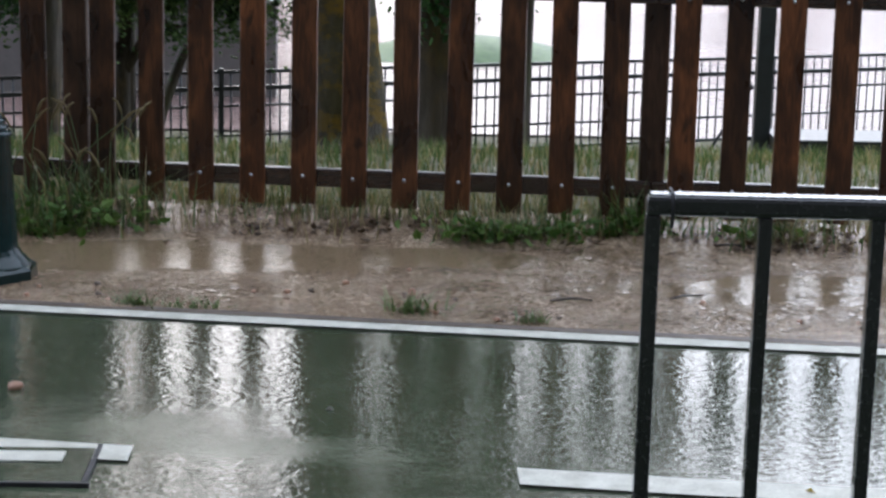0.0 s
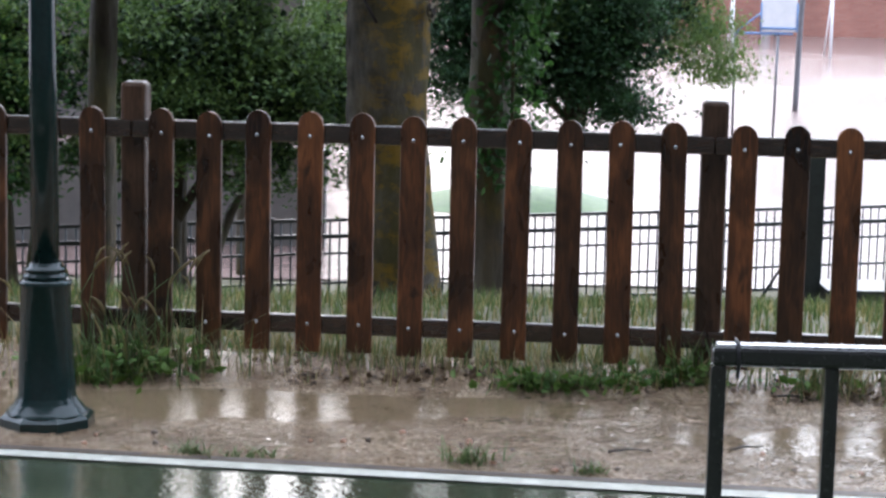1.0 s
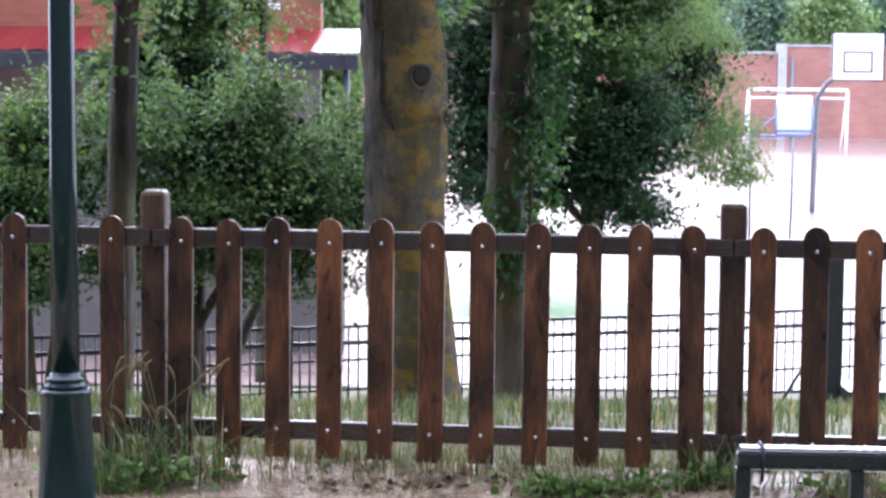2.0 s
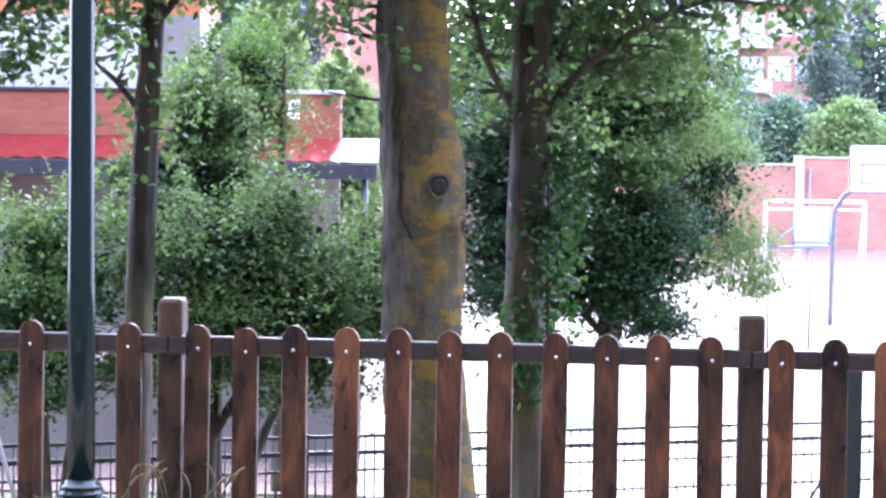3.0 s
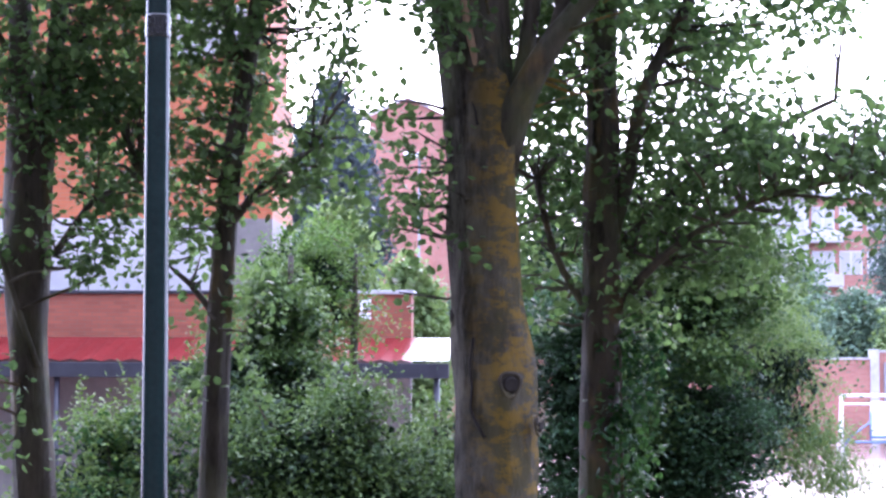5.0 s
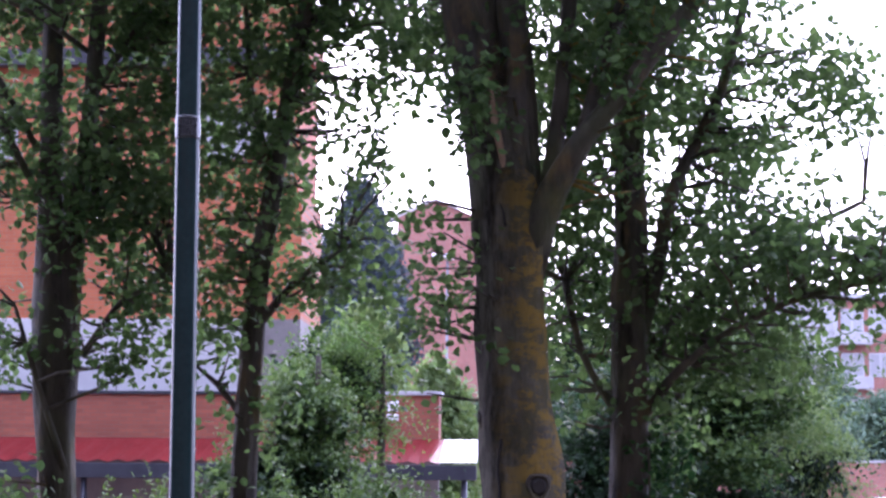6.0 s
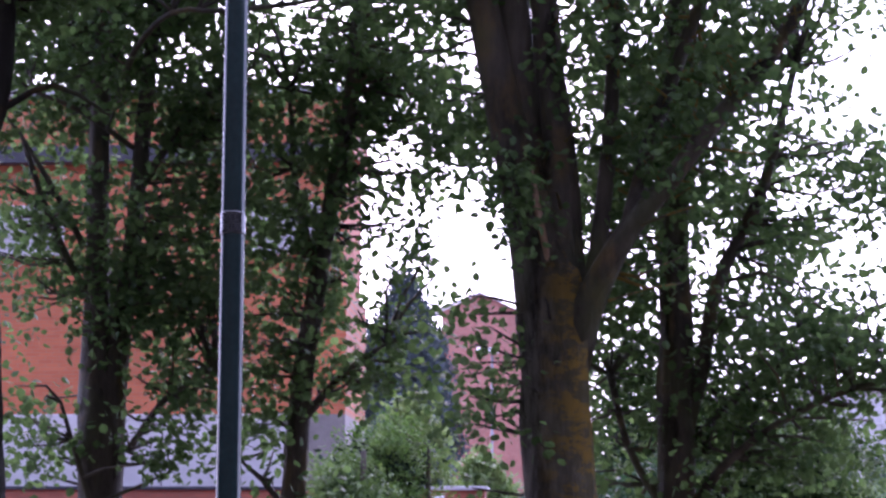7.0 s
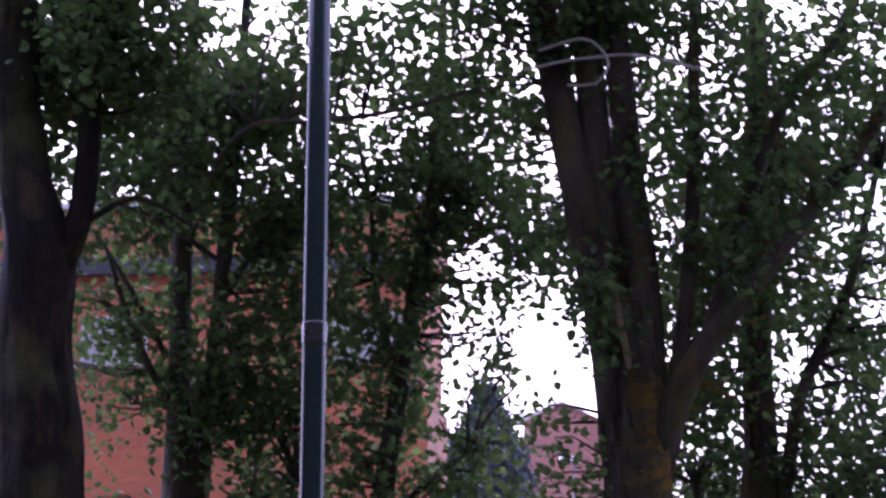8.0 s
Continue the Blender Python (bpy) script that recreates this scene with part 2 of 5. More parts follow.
M = {
    "lane": wet_ground("wet_green_asphalt", [(0.34, (0.046, 0.062, 0.036)), (0.52, (0.078, 0.098, 0.060)), (0.68, (0.135, 0.152, 0.108))], 2.2, 0.19, 46, 0.07, 0.03, 0.28, 0.42, 1.3),
    "dirt": wet_ground("wet_sandy_soil", [(0.38, (0.15, 0.095, 0.055)), (0.5, (0.30, 0.21, 0.135)), (0.62, (0.48, 0.37, 0.26))], 5.0, 1.0, 48, 0.07, 0.04, 0.48, 0.62, 2.6, 75, 0.62, 0.016),
    "court": wet_ground("wet_court", [(0.35, (0.26, 0.17, 0.15)), (0.65, (0.36, 0.26, 0.235))], 0.25, 0.5, 5, 0.30, 0.24, 0.3, 0.5, 0.12, 40),
    "paint": plain("white_road_paint", (0.40, 0.39, 0.32), (0.72, 0.71, 0.62), 0.6, 14, relief=0.3),
    "kerb": plain("dark_soil_brown", (0.05, 0.037, 0.028), (0.14, 0.105, 0.078), 0.6, 10),
    "picket": timber_material("stained_pine", (0.022, 0.011, 0.008), (0.085, 0.036, 0.016), (0.23, 0.092, 0.034), 0.4),
    "post": timber_material("weathered_stained_pine", (0.022, 0.013, 0.009), (0.060, 0.031, 0.017), (0.13, 0.072, 0.042), 0.4),
    "fence_rail": plain("dark_stained_rail", (0.014, 0.009, 0.007), (0.060, 0.032, 0.019), 0.16, 7, relief=0.3, stretch=(0.6, 5, 5)),
    "zinc": plain("zinc_bolt", (0.32, 0.32, 0.32), (0.60, 0.60, 0.60), 0.3, 60, 0.9),
    "lamp_paint": plain("dark_green_enamel", (0.006, 0.021, 0.021), (0.013, 0.036, 0.035), 0.16, 6, relief=0.12),
    "rail_paint": plain("dark_railing_paint", (0.010, 0.012, 0.013), (0.024, 0.026, 0.027), 0.24, 12, relief=0.15),
    "mesh_paint": plain("dark_grey_mesh_paint", (0.014, 0.019, 0.021), (0.028, 0.036, 0.039), 0.35, 12),
    "bark_pale": lichen_bark("grey_poplar_bark", (0.028, 0.024, 0.018), (0.175, 0.156, 0.118)),
    "bark": bark_material("brown_grey_bark", (0.024, 0.020, 0.015), (0.122, 0.104, 0.080), 0.35),
    "heart": plain("torn_pale_wood", (0.20, 0.11, 0.06), (0.42, 0.28, 0.17), 0.7, 12, stretch=(4, 4, 0.6)),
    "hole": plain("rotten_knot", (0.010, 0.008, 0.007), (0.035, 0.027, 0.022), 0.9, 20),
    "poplar_leaf": leaf_material("poplar_leaf", (0.054, 0.100, 0.046), (0.155, 0.232, 0.106), 0.4, 0.6),
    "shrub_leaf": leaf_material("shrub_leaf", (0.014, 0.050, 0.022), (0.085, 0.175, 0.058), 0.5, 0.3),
    "shrub_mid": leaf_material("light_green_shrub_leaf", (0.085, 0.145, 0.042), (0.190, 0.275, 0.090), 0.45, 0.35),
    # shrub_tip and dark_tip paint bough tops as if lit from above.
    "shrub_tip": leaf_material("shrub_lit_top_leaf", (0.075, 0.130, 0.042), (0.170, 0.250, 0.085), 0.45, 0.3),
    # Shade inside the shrubs is painted with this near-black leaf colour.
    "deep_leaf": leaf_material("shade_dark_inner_leaf", (0.012, 0.028, 0.015), (0.038, 0.066, 0.032), 0.6, 0.1),
    "dark_tip": leaf_material("evergreen_lit_top_leaf", (0.026, 0.070, 0.040), (0.085, 0.160, 0.080), 0.45, 0.3),
    "leaf_mid": leaf_material("mid_green_leaf", (0.036, 0.080, 0.028), (0.105, 0.175, 0.062), 0.45, 0.4),
    "shrub_light": leaf_material("yellowish_shrub_leaf", (0.050, 0.115, 0.028), (0.20, 0.31, 0.085), 0.5, 0.35),
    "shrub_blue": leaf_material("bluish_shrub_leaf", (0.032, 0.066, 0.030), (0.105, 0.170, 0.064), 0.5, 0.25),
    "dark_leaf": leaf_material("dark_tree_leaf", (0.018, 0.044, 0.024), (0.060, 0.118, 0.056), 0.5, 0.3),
    "light_leaf": leaf_material("light_tree_leaf", (0.12, 0.19, 0.07), (0.24, 0.32, 0.14), 0.4, 0.4),
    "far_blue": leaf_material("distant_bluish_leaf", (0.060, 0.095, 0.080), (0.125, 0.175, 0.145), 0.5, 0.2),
    # Distance haze is put into far_leaf and conifer_leaf as paler colour.
    "far_leaf": leaf_material("haze_paled_tree_leaf", (0.075, 0.13, 0.09), (0.17, 0.25, 0.16), 0.5, 0.2),
    "conifer_leaf": leaf_material("haze_paled_needles", (0.055, 0.078, 0.086), (0.092, 0.125, 0.134), 0.6, 0.1),
    "grass": leaf_material("wet_grass", (0.055, 0.095, 0.034), (0.18, 0.235, 0.105), 0.35, 0.3),
    "pale_leaf": leaf_material("withered_leaf", (0.20, 0.17, 0.13), (0.42, 0.38, 0.32), 0.5, 0.2),
    "litter": leaf_material("dead_leaf", (0.025, 0.016, 0.010), (0.16, 0.10, 0.055), 0.5, 0.1),
    "straw": leaf_material("dry_grass", (0.20, 0.16, 0.08), (0.46, 0.38, 0.22), 0.5, 0.3),
    "lawn": plain("lawn_soil", (0.055, 0.050, 0.026), (0.15, 0.135, 0.075), 0.8, 9, relief=0.6),
    "mound": plain("mown_grass_mound", (0.028, 0.075, 0.018), (0.085, 0.16, 0.045), 0.6, 6),
    "brick": brick_material("orange_brick", (0.33, 0.085, 0.026), (0.40, 0.112, 0.036), (0.27, 0.13, 0.07)),
    "brick_red": brick_material("red_brick", (0.20, 0.050, 0.024), (0.27, 0.072, 0.034), (0.17, 0.08, 0.05)),
    "brick_pink": brick_material("pale_brick", (0.29, 0.110, 0.078), (0.35, 0.145, 0.105), (0.29, 0.20, 0.165)),
    "render": plain("pale_grey_panel", (0.33, 0.325, 0.33), (0.42, 0.415, 0.42), 0.5, 0.7),
    "canopy": plain("red_sheet_metal", (0.25, 0.026, 0.026), (0.34, 0.045, 0.042), 0.4, 2.0),
    "fascia": plain("dark_fascia", (0.014, 0.015, 0.022), (0.032, 0.034, 0.044), 0.4, 4),
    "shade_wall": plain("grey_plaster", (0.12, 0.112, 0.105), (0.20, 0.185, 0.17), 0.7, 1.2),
    "low_wall": plain("damp_grey_render", (0.13, 0.122, 0.115), (0.205, 0.192, 0.18), 0.7, 1.5),
    # Bleached wood on post caps; on the rails a painted highlight.
    "bleached_lit": plain("bleached_lit_wood", (0.34, 0.33, 0.31), (0.66, 0.65, 0.63), 0.3, 9, stretch=(0.6, 5, 5)),
    # Pale colour that stands for the sky's reflection on wet steel.
    "sheen_steel": plain("pale_sheen_steel", (0.42, 0.43, 0.45), (0.66, 0.67, 0.69), 0.28, 9, 0.3),
    "coping": plain("concrete_coping", (0.28, 0.28, 0.29), (0.44, 0.44, 0.45), 0.45, 5),
    "white": plain("white_paint", (0.72, 0.73, 0.75), (0.84, 0.84, 0.85), 0.35, 6),
    "blue": plain("blue_painted_steel", (0.10, 0.20, 0.42), (0.17, 0.30, 0.55), 0.35, 9),
    "steel": plain("grey_steel", (0.12, 0.12, 0.13), (0.22, 0.22, 0.24), 0.4, 9, 0.4),
    "black": plain("black_mark", (0.02, 0.02, 0.022), (0.05, 0.05, 0.055), 0.5, 9),
    "stone": plain("brown_stone", (0.30, 0.14, 0.08), (0.50, 0.30, 0.20), 0.4, 30, relief=0.6),
    "yellow": plain("yellow_leaf", (0.50, 0.36, 0.03), (0.70, 0.52, 0.07), 0.4, 30),
    "twig": plain("dark_twig", (0.03, 0.022, 0.016), (0.08, 0.06, 0.045), 0.6, 30),
    "rear": plain("dark_render", (0.05, 0.05, 0.052), (0.09, 0.09, 0.092), 0.8, 1.0),
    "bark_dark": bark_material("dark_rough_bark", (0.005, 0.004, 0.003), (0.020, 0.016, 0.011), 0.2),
    "roof": plain("grey_roof", (0.36, 0.36, 0.39), (0.52, 0.52, 0.55), 0.4, 3),
}
# Pane colour is lightened to carry the haze over the far windows.
glass, gn, gl, gp = material("window_glass")
gp.inputs["Base Color"].default_value = (0.33, 0.33, 0.34, 1)
gp.inputs["Roughness"].default_value, gp.inputs["Metallic"].default_value = 0.12, 0.0
M["glass"] = glass
for key in ("rail_paint", "fence_rail"):
    wet = M[key].node_tree.nodes["Principled BSDF"]
    wet.inputs["Coat Weight"].default_value, wet.inputs["Coat Roughness"].default_value = 1.0, 0.22
    wet.inputs["Coat IOR"].default_value = 1.5
water, an, al, ap_ = material("muddy_rain_water")
ap_.inputs["Base Color"].default_value = (0.23, 0.165, 0.10, 1)
ap_.inputs["Roughness"].default_value, ap_.inputs["IOR"].default_value = 0.025, 1.45
bump(an, al, ap_, noise_node(an, al, 46, 3, (0.8, 1.4, 1)), 0.24, 0.01)
M["water"] = water


# ---- building blocks ----
def part(name, data, mat, parent=None, label=""):
    """Links a bmesh, or a mesh that is shared by several pieces, as one object under its thing."""
    if isinstance(data, bmesh.types.BMesh):
        me = bpy.data.meshes.new(name)
        data.to_mesh(me)
        data.free()
    else:
        me = data
    if mat is not None and not me.materials:
        me.materials.append(M[mat])
    ob = new(name, me)
    if parent is not None:
        ob.parent = parent
    if label:
        ob["label"] = label
    return ob


def thing(name, label, category, at=(0, 0, 0), group="", kind=""):
    ob = new(name)
    ob.location = at
    ob.empty_display_size = 0.1
    return tagged(ob, label, category, group, kind)


def smooth(ob, on=True):
    for f in ob.data.polygons:
        f.use_smooth = on
    return ob


def block(lo, hi, edge=0.0, bm=None):
    """A box between two corners, with its edges rounded by edge metres."""
    own = bmesh.new()
    vs = bmesh.ops.create_cube(own, size=1.0)["verts"]
    for v in vs:
        v.co = Vector([lo[i] + (v.co[i] + 0.5) * (hi[i] - lo[i]) for i in range(3)])
    if edge:
        bmesh.ops.bevel(own, geom=own.edges[:], offset=edge, segments=2, affect="EDGES", profile=0.5)
    if bm is None:
        return own
    tmp = bpy.data.meshes.new("tmp")
    own.to_mesh(tmp)
    own.free()
    bm.from_mesh(tmp)
    bpy.data.meshes.remove(tmp)
    return bm


def lathe(profile, sides=32, turn=0.0):
    """A solid of revolution round z from (radius, height) pairs."""
    bm = bmesh.new()
    rings = []
    for r, z in profile:
        rings.append([bm.verts.new((r * math.cos(turn + 2 * math.pi * i / sides), r * math.sin(turn + 2 * math.pi * i / sides), z)) for i in range(sides)])
    for a, b in zip(rings, rings[1:]):
        for i in range(sides):
            bm.faces.new((a[i], a[(i + 1) % sides], b[(i + 1) % sides], b[i]))
    bm.faces.new(rings[0][::-1])
    bm.faces.new(rings[-1])
    return bm


def spline(points, step):
    """Catmull-Rom points of (x, y, z, radius) along the given ones."""
    pts = [np.array(p, float) for p in points]
    pts = [2 * pts[0] - pts[1], *pts, 2 * pts[-1] - pts[-2]]
    out = []
    for a, b, c, d in zip(pts, pts[1:], pts[2:], pts[3:]):
        n = max(1, int(np.linalg.norm((c - b)[:3]) / step))
        for k in range(n):
            u = k / n
            out.append(0.5 * (2 * b + (c - a) * u + (2 * a - 5 * b + 4 * c - d) * u * u + (3 * b - a - 3 * c + d) * u ** 3))
    out.append(pts[-2])
    return out


def tube(points, sides=8, step=0.15, rough=0.0, seed=0, bm=None):
    """A tapered limb along (x, y, z, radius) points, its section uneven by rough."""
    bm = bm or bmesh.new()
    line = spline(points, step)
    rings = []
    for k, q in enumerate(line):
        here = Vector(q[:3])
        ahead = (Vector(line[min(k + 1, len(line) - 1)][:3]) - Vector(line[max(k - 1, 0)][:3])).normalized()
        side = ahead.cross(Vector((0, 1, 0.05))).normalized()
        up = side.cross(ahead)
        ring = []
        for i in range(sides):
            a = 2 * math.pi * i / sides
            d = side * math.cos(a) + up * math.sin(a)
            r = max(q[3], 0.002)
            if rough:
                r *= 1 + rough * (noise.noise(Vector((d.x * 2.2 + seed, d.y * 2.2, here.z * 1.1))) + 0.5 * noise.noise(Vector((d.x * 6, d.y * 6 + seed, here.z * 3.5))))
            ring.append(bm.verts.new(here + d * r))
        rings.append(ring)
    for a, b in zip(rings, rings[1:]):
        for i in range(sides):
            f = bm.faces.new((a[i], a[(i + 1) % sides], b[(i + 1) % sides], b[i]))
            f.smooth = True
    bm.faces.new(rings[0][::-1])
    bm.faces.new(rings[-1])
    return bm


def bar(a, b, r, sides=6, bm=None):
    return tube([(*a, r), (*b, r)], sides, 99, bm=bm)


LEAF = np.array([(0, 0, 0), (0.42, 0.30, 0.06), (0.36, 0.68, 0.05), (0, 1.0, -0.08), (-0.36, 0.68, 0.05), (-0.42, 0.30, 0.06)])


def leaves(name, spots, size, mat, parent, rng, droop=0.5, narrow=1.0, label="", tumble=0.6):
    """Many single leaves, each a folded blade, at the given spots, as one mesh."""
    spots = np.asarray(spots, float)
    n = len(spots)
    yaw, pitch, roll = rng.uniform(0, 2 * math.pi, n), rng.normal(-droop, tumble * 0.9, n), rng.normal(0, tumble * 1.15, n)
    s = size * rng.uniform(0.65, 1.25, n)
    y = np.stack([np.cos(yaw) * np.cos(pitch), np.sin(yaw) * np.cos(pitch), np.sin(pitch)], -1)
    x0 = np.stack([-np.sin(yaw), np.cos(yaw), 0 * yaw], -1)
    z0 = np.cross(x0, y)
    x = x0 * np.cos(roll)[:, None] + z0 * np.sin(roll)[:, None]
    z = np.cross(x, y)
    co = spots[:, None] + s[:, None, None] * (LEAF[None, :, :1] * narrow * x[:, None] + LEAF[None, :, 1:2] * y[:, None] + LEAF[None, :, 2:] * z[:, None])
    base = np.arange(n)[:, None] * 6
    faces = np.concatenate([base + [0, 1, 2, 3], base + [0, 3, 4, 5]])
    me = bpy.data.meshes.new(name)
    me.from_pydata(co.reshape(-1, 3).tolist(), [], faces.tolist())
    return tagged(part(name, me, mat, parent, label), kind="stuff" if n > 1 else "")


def in_ball(rng, n):
    v = rng.normal(size=(n, 3))
    v /= np.linalg.norm(v, axis=1)[:, None]
    return v * rng.uniform(0, 1, n)[:, None] ** (1 / 2.2)


def sprays(rng, balls, per=9, reach=0.13, flat=0.8, gather=1):
    """Leaf spots gathered in sprays, and the sprays in ellipsoids (x, y, z, rx, ry, rz, number of sprays)."""
    out, hearts = [], []
    for x, y, z, rx, ry, rz, n in balls:
        c = np.array((x, y, z)) + np.repeat(in_ball(rng, (n + gather - 1) // gather), gather, 0)[:n] * (rx, ry, rz)
        if gather > 1:
            c = c + rng.normal(size=c.shape) * (0.11, 0.11, 0.08)
        hearts.append(c)
        out.append((c[:, None] + rng.normal(size=(n, per, 3)) * reach * np.array((1, 1, flat))).reshape(-1, 3))
    return np.concatenate(out), np.concatenate(hearts)


def twigs(name, hearts, limbs, parent, rng, mat="bark", share=0.3, r=0.006):
    """Thin twigs from the nearest limb to a part of the sprays."""
    line = np.array([q for limb in limbs for q in spline(limb, 0.15)])
    bm = bmesh.new()
    for h in hearts:
        if rng.random() > share:
            continue
        low = line[line[:, 2] < h[2] + 0.05]
        low = low if len(low) else line
        d = np.linalg.norm(low[:, :3] - h, axis=1)
        q = low[np.argmin(d)]
        if d.min() > 0.6:
            continue
        mid = (q[:3] + h) / 2 + rng.normal(size=3) * 0.04
        tube([(*q[:3], r * 1.8), (*mid, r * 1.3), (*h, r * 0.6)], 4, 0.25, bm=bm)
    return tagged(part(name, bm, mat, parent), kind="stuff")


def blades(name, spots, height, width, mat, parent, rng, lean=0.35, label=""):
    """Grass: bent, pointed blades as one mesh."""
    spots = np.asarray(spots, float)
    n = len(spots)
    a, h = rng.uniform(0, 2 * math.pi, n), height * rng.uniform(0.45, 1.25, n)
    out = np.stack([np.cos(a), np.sin(a), 0 * a], -1)
    side = np.stack([-np.sin(a), np.cos(a), 0 * a], -1) * width / 2
    bend = (lean * rng.uniform(0.2, 1.6, n) * h)[:, None] * out
    up = np.stack([0 * a, 0 * a, h], -1)
    co = np.stack([spots - side, spots + side, spots + 0.55 * up + 0.3 * bend + 0.8 * side, spots + 0.55 * up + 0.3 * bend - 0.8 * side, spots + 0.97 * up + bend], 1)
    b = np.arange(n) * 5
    faces = np.stack([b, b + 1, b + 2, b + 3], 1).tolist() + np.stack([b + 3, b + 2, b + 4], 1).tolist()
    me = bpy.data.meshes.new(name)
    me.from_pydata(co.reshape(-1, 3).tolist(), [], faces)
    return tagged(part(name, me, mat, parent, label), kind="stuff")


# ---- ground ----
COURT = -1.35
FENCE_TURN = radians(-6.2)


def fence_y(x):
    """The line of the wooden fence."""
    return 6.862 + math.tan(FENCE_TURN) * x


def line_y(x):
    """The far edge of the green lane."""
    return 5.44 - 0.145 * x


def height(x, y):
    """Ground level: flat along the lane, falling behind the fence to the sports court."""
    u = min(1.0, max(0.0, (y - 7.05) / 9.2))
    base = COURT * u * u * (3 - 2 * u)
    if line_y(x) < y < 13:
        base += 0.007 * noise.noise(Vector((x * 1.3, y * 1.6, 0))) + 0.007 * noise.noise(Vector((x * 3.5, y * 7, 2))) + 0.003 * noise.noise(Vector((x * 14, y * 22, 9))) + 0.009
        for cx, cy, rx, ry in ((-0.55, 6.28, 0.75, 0.22), (1.45, 5.95, 0.7, 0.22), (0.25, 6.33, 0.4, 0.12), (-1.6, 6.2, 0.5, 0.25)):
            base -= 0.020 * math.exp(-((x - cx) / rx) ** 2 - ((y - cy) / ry) ** 2)
        if y > fence_y(x) - 0.25:
            rise = min(1.0, (y - fence_y(x) + 0.25) / 0.25)
            base += 0.03 * rise + rise * (0.014 * noise.noise(Vector((x * 8, y * 11, 4))) + 0.008 * noise.noise(Vector((x * 21, y * 23, 6))))
    return base


def sheet(name, xs, ys, mat, label, category, f):
    bm = bmesh.new()
    grid = [[bm.verts.new((x, y, f(x, y))) for x in xs] for y in ys]
    for a, b in zip(grid, grid[1:]):
        for i in range(len(xs) - 1):
            bm.faces.new((a[i], a[i + 1], b[i + 1], b[i])).smooth = True
    return tagged(part(name, bm, mat), label, category, kind="structure")


def spread(lo, hi, n):
    return [lo + (hi - lo) * i / n for i in range(n + 1)]


far_x = [-2500, -400, -80, -20]
xs = far_x + spread(-8, -3, 30) + spread(-2.96, 2.96, 148) + spread(3, 8, 30) + [-v for v in far_x[::-1]]
ground = sheet("ground", xs, [-2500, -300, -40, -5, 0, 2] + spread(3, 5.3, 10) + spread(5.35, 7.6, 75) + spread(7.7, 17, 70) + [19, 24], "dirt", "wet brown sandy soil with rain puddles", "ground", lambda x, y: height(x, y) - (0.03 if y < line_y(x) - 0.02 else 0.0))
ground.data.materials.append(M["lawn"])
for f in ground.data.polygons:
    c = f.center
    if c.y > fence_y(c.x) + 0.12:
        f.material_index = 1
sheet("court", [-2500, -300, -60, -20, 0, 20, 60, 300, 2500], [17.4, 24, 40, 45, 50, 55, 60, 65, 70, 120, 400, 2500], "court", "flooded reddish sports court", "court", lambda x, y: COURT + 0.02 + 0.9 * min(1.0, max(0.0, (y - 45) / 25)) ** 1.5)
lane = sheet("road", [-2500, -300, -30] + spread(-6, 6, 24) + [30, 300, 2500], spread(0, 1, 10), "lane", "wet green painted cycle lane", "road", lambda x, y: 0.0)
for v in lane.data.vertices:
    x = max(-9, min(9, v.co.x))
    v.co.y = line_y(x) + 0.02 - (1 - v.co.y) * 9.0
    v.co.z = 0.004


for px, py, hx, hy in ((-0.55, 6.28, 1.15, 0.40), (1.45, 5.95, 1.15, 0.40), (-2.3, 6.2, 0.55, 0.36)):
    wb = bmesh.new()
    wb.faces.new([wb.verts.new((px + hx * math.cos(a * math.pi / 16), py + hy * math.sin(a * math.pi / 16), 0.0)) for a in range(32)])
    tagged(part("puddle", wb, "water"), "brown rain puddle on the sandy soil", "puddle", kind="structure")


def wet_glints():
    """Made-up sparkle on the wet soil: many tiny water discs, each at a slant of its own to catch light."""
    rg = np.random.default_rng(14)
    co, faces = [], []
    while len(faces) < 4800:
        x = rg.uniform(-1.9, 2.0)
        y = rg.uniform(line_y(x) + 0.06, fence_y(x) - 0.3)
        if rg.random() > 0.25 + 0.75 * min(1.0, max(0.0, (x + 0.1) / 0.7)) or noise.noise(Vector((x * 2.2, y * 4, 31))) < -0.18:
            continue
        r, z = rg.uniform(0.002, 0.0075), max(height(x, y), 0.0) + 0.004
        tx, ty = rg.normal(0, 0.075, 2)
        base = len(co)
        for a in range(6):
            dx, dy = r * 1.6 * math.cos(a * math.pi / 3), r * math.sin(a * math.pi / 3)
            co.append((x + dx, y + dy, z + tx * dx + ty * dy))
        faces.append(list(range(base, base + 6)))
    me = bpy.data.meshes.new("glint_discs")
    me.from_pydata(co, [], faces)
    return tagged(part("glint_discs", me, "water"), "tiny tilted water discs added for glints on the soil", "puddle", kind="stuff")


wet_glints()


def strip(name, y0, y1, x0, x1, z, mat, label, category):
    """A flat painted band along the lane."""
    bm = bmesh.new()
    prev = None
    for x in spread(x0, x1, 40):
        j0, j1 = 0.006 * noise.noise(Vector((x * 9, y0, 3))), 0.006 * noise.noise(Vector((x * 9, y1, 8)))
        off = line_y(x) - line_y(0)
        now = [bm.verts.new((x, y0 + off + j0, z)), bm.verts.new((x, y1 + off + j1, z))]
        if prev:
            bm.faces.new((prev[0], now[0], now[1], prev[1]))
        prev = now
    return tagged(part(name, bm, mat), label, category, kind="structure")


strip("edge_line", 5.36, 5.43, -8, 8, 0.010, "paint", "worn white edge line on the lane", "road marking")
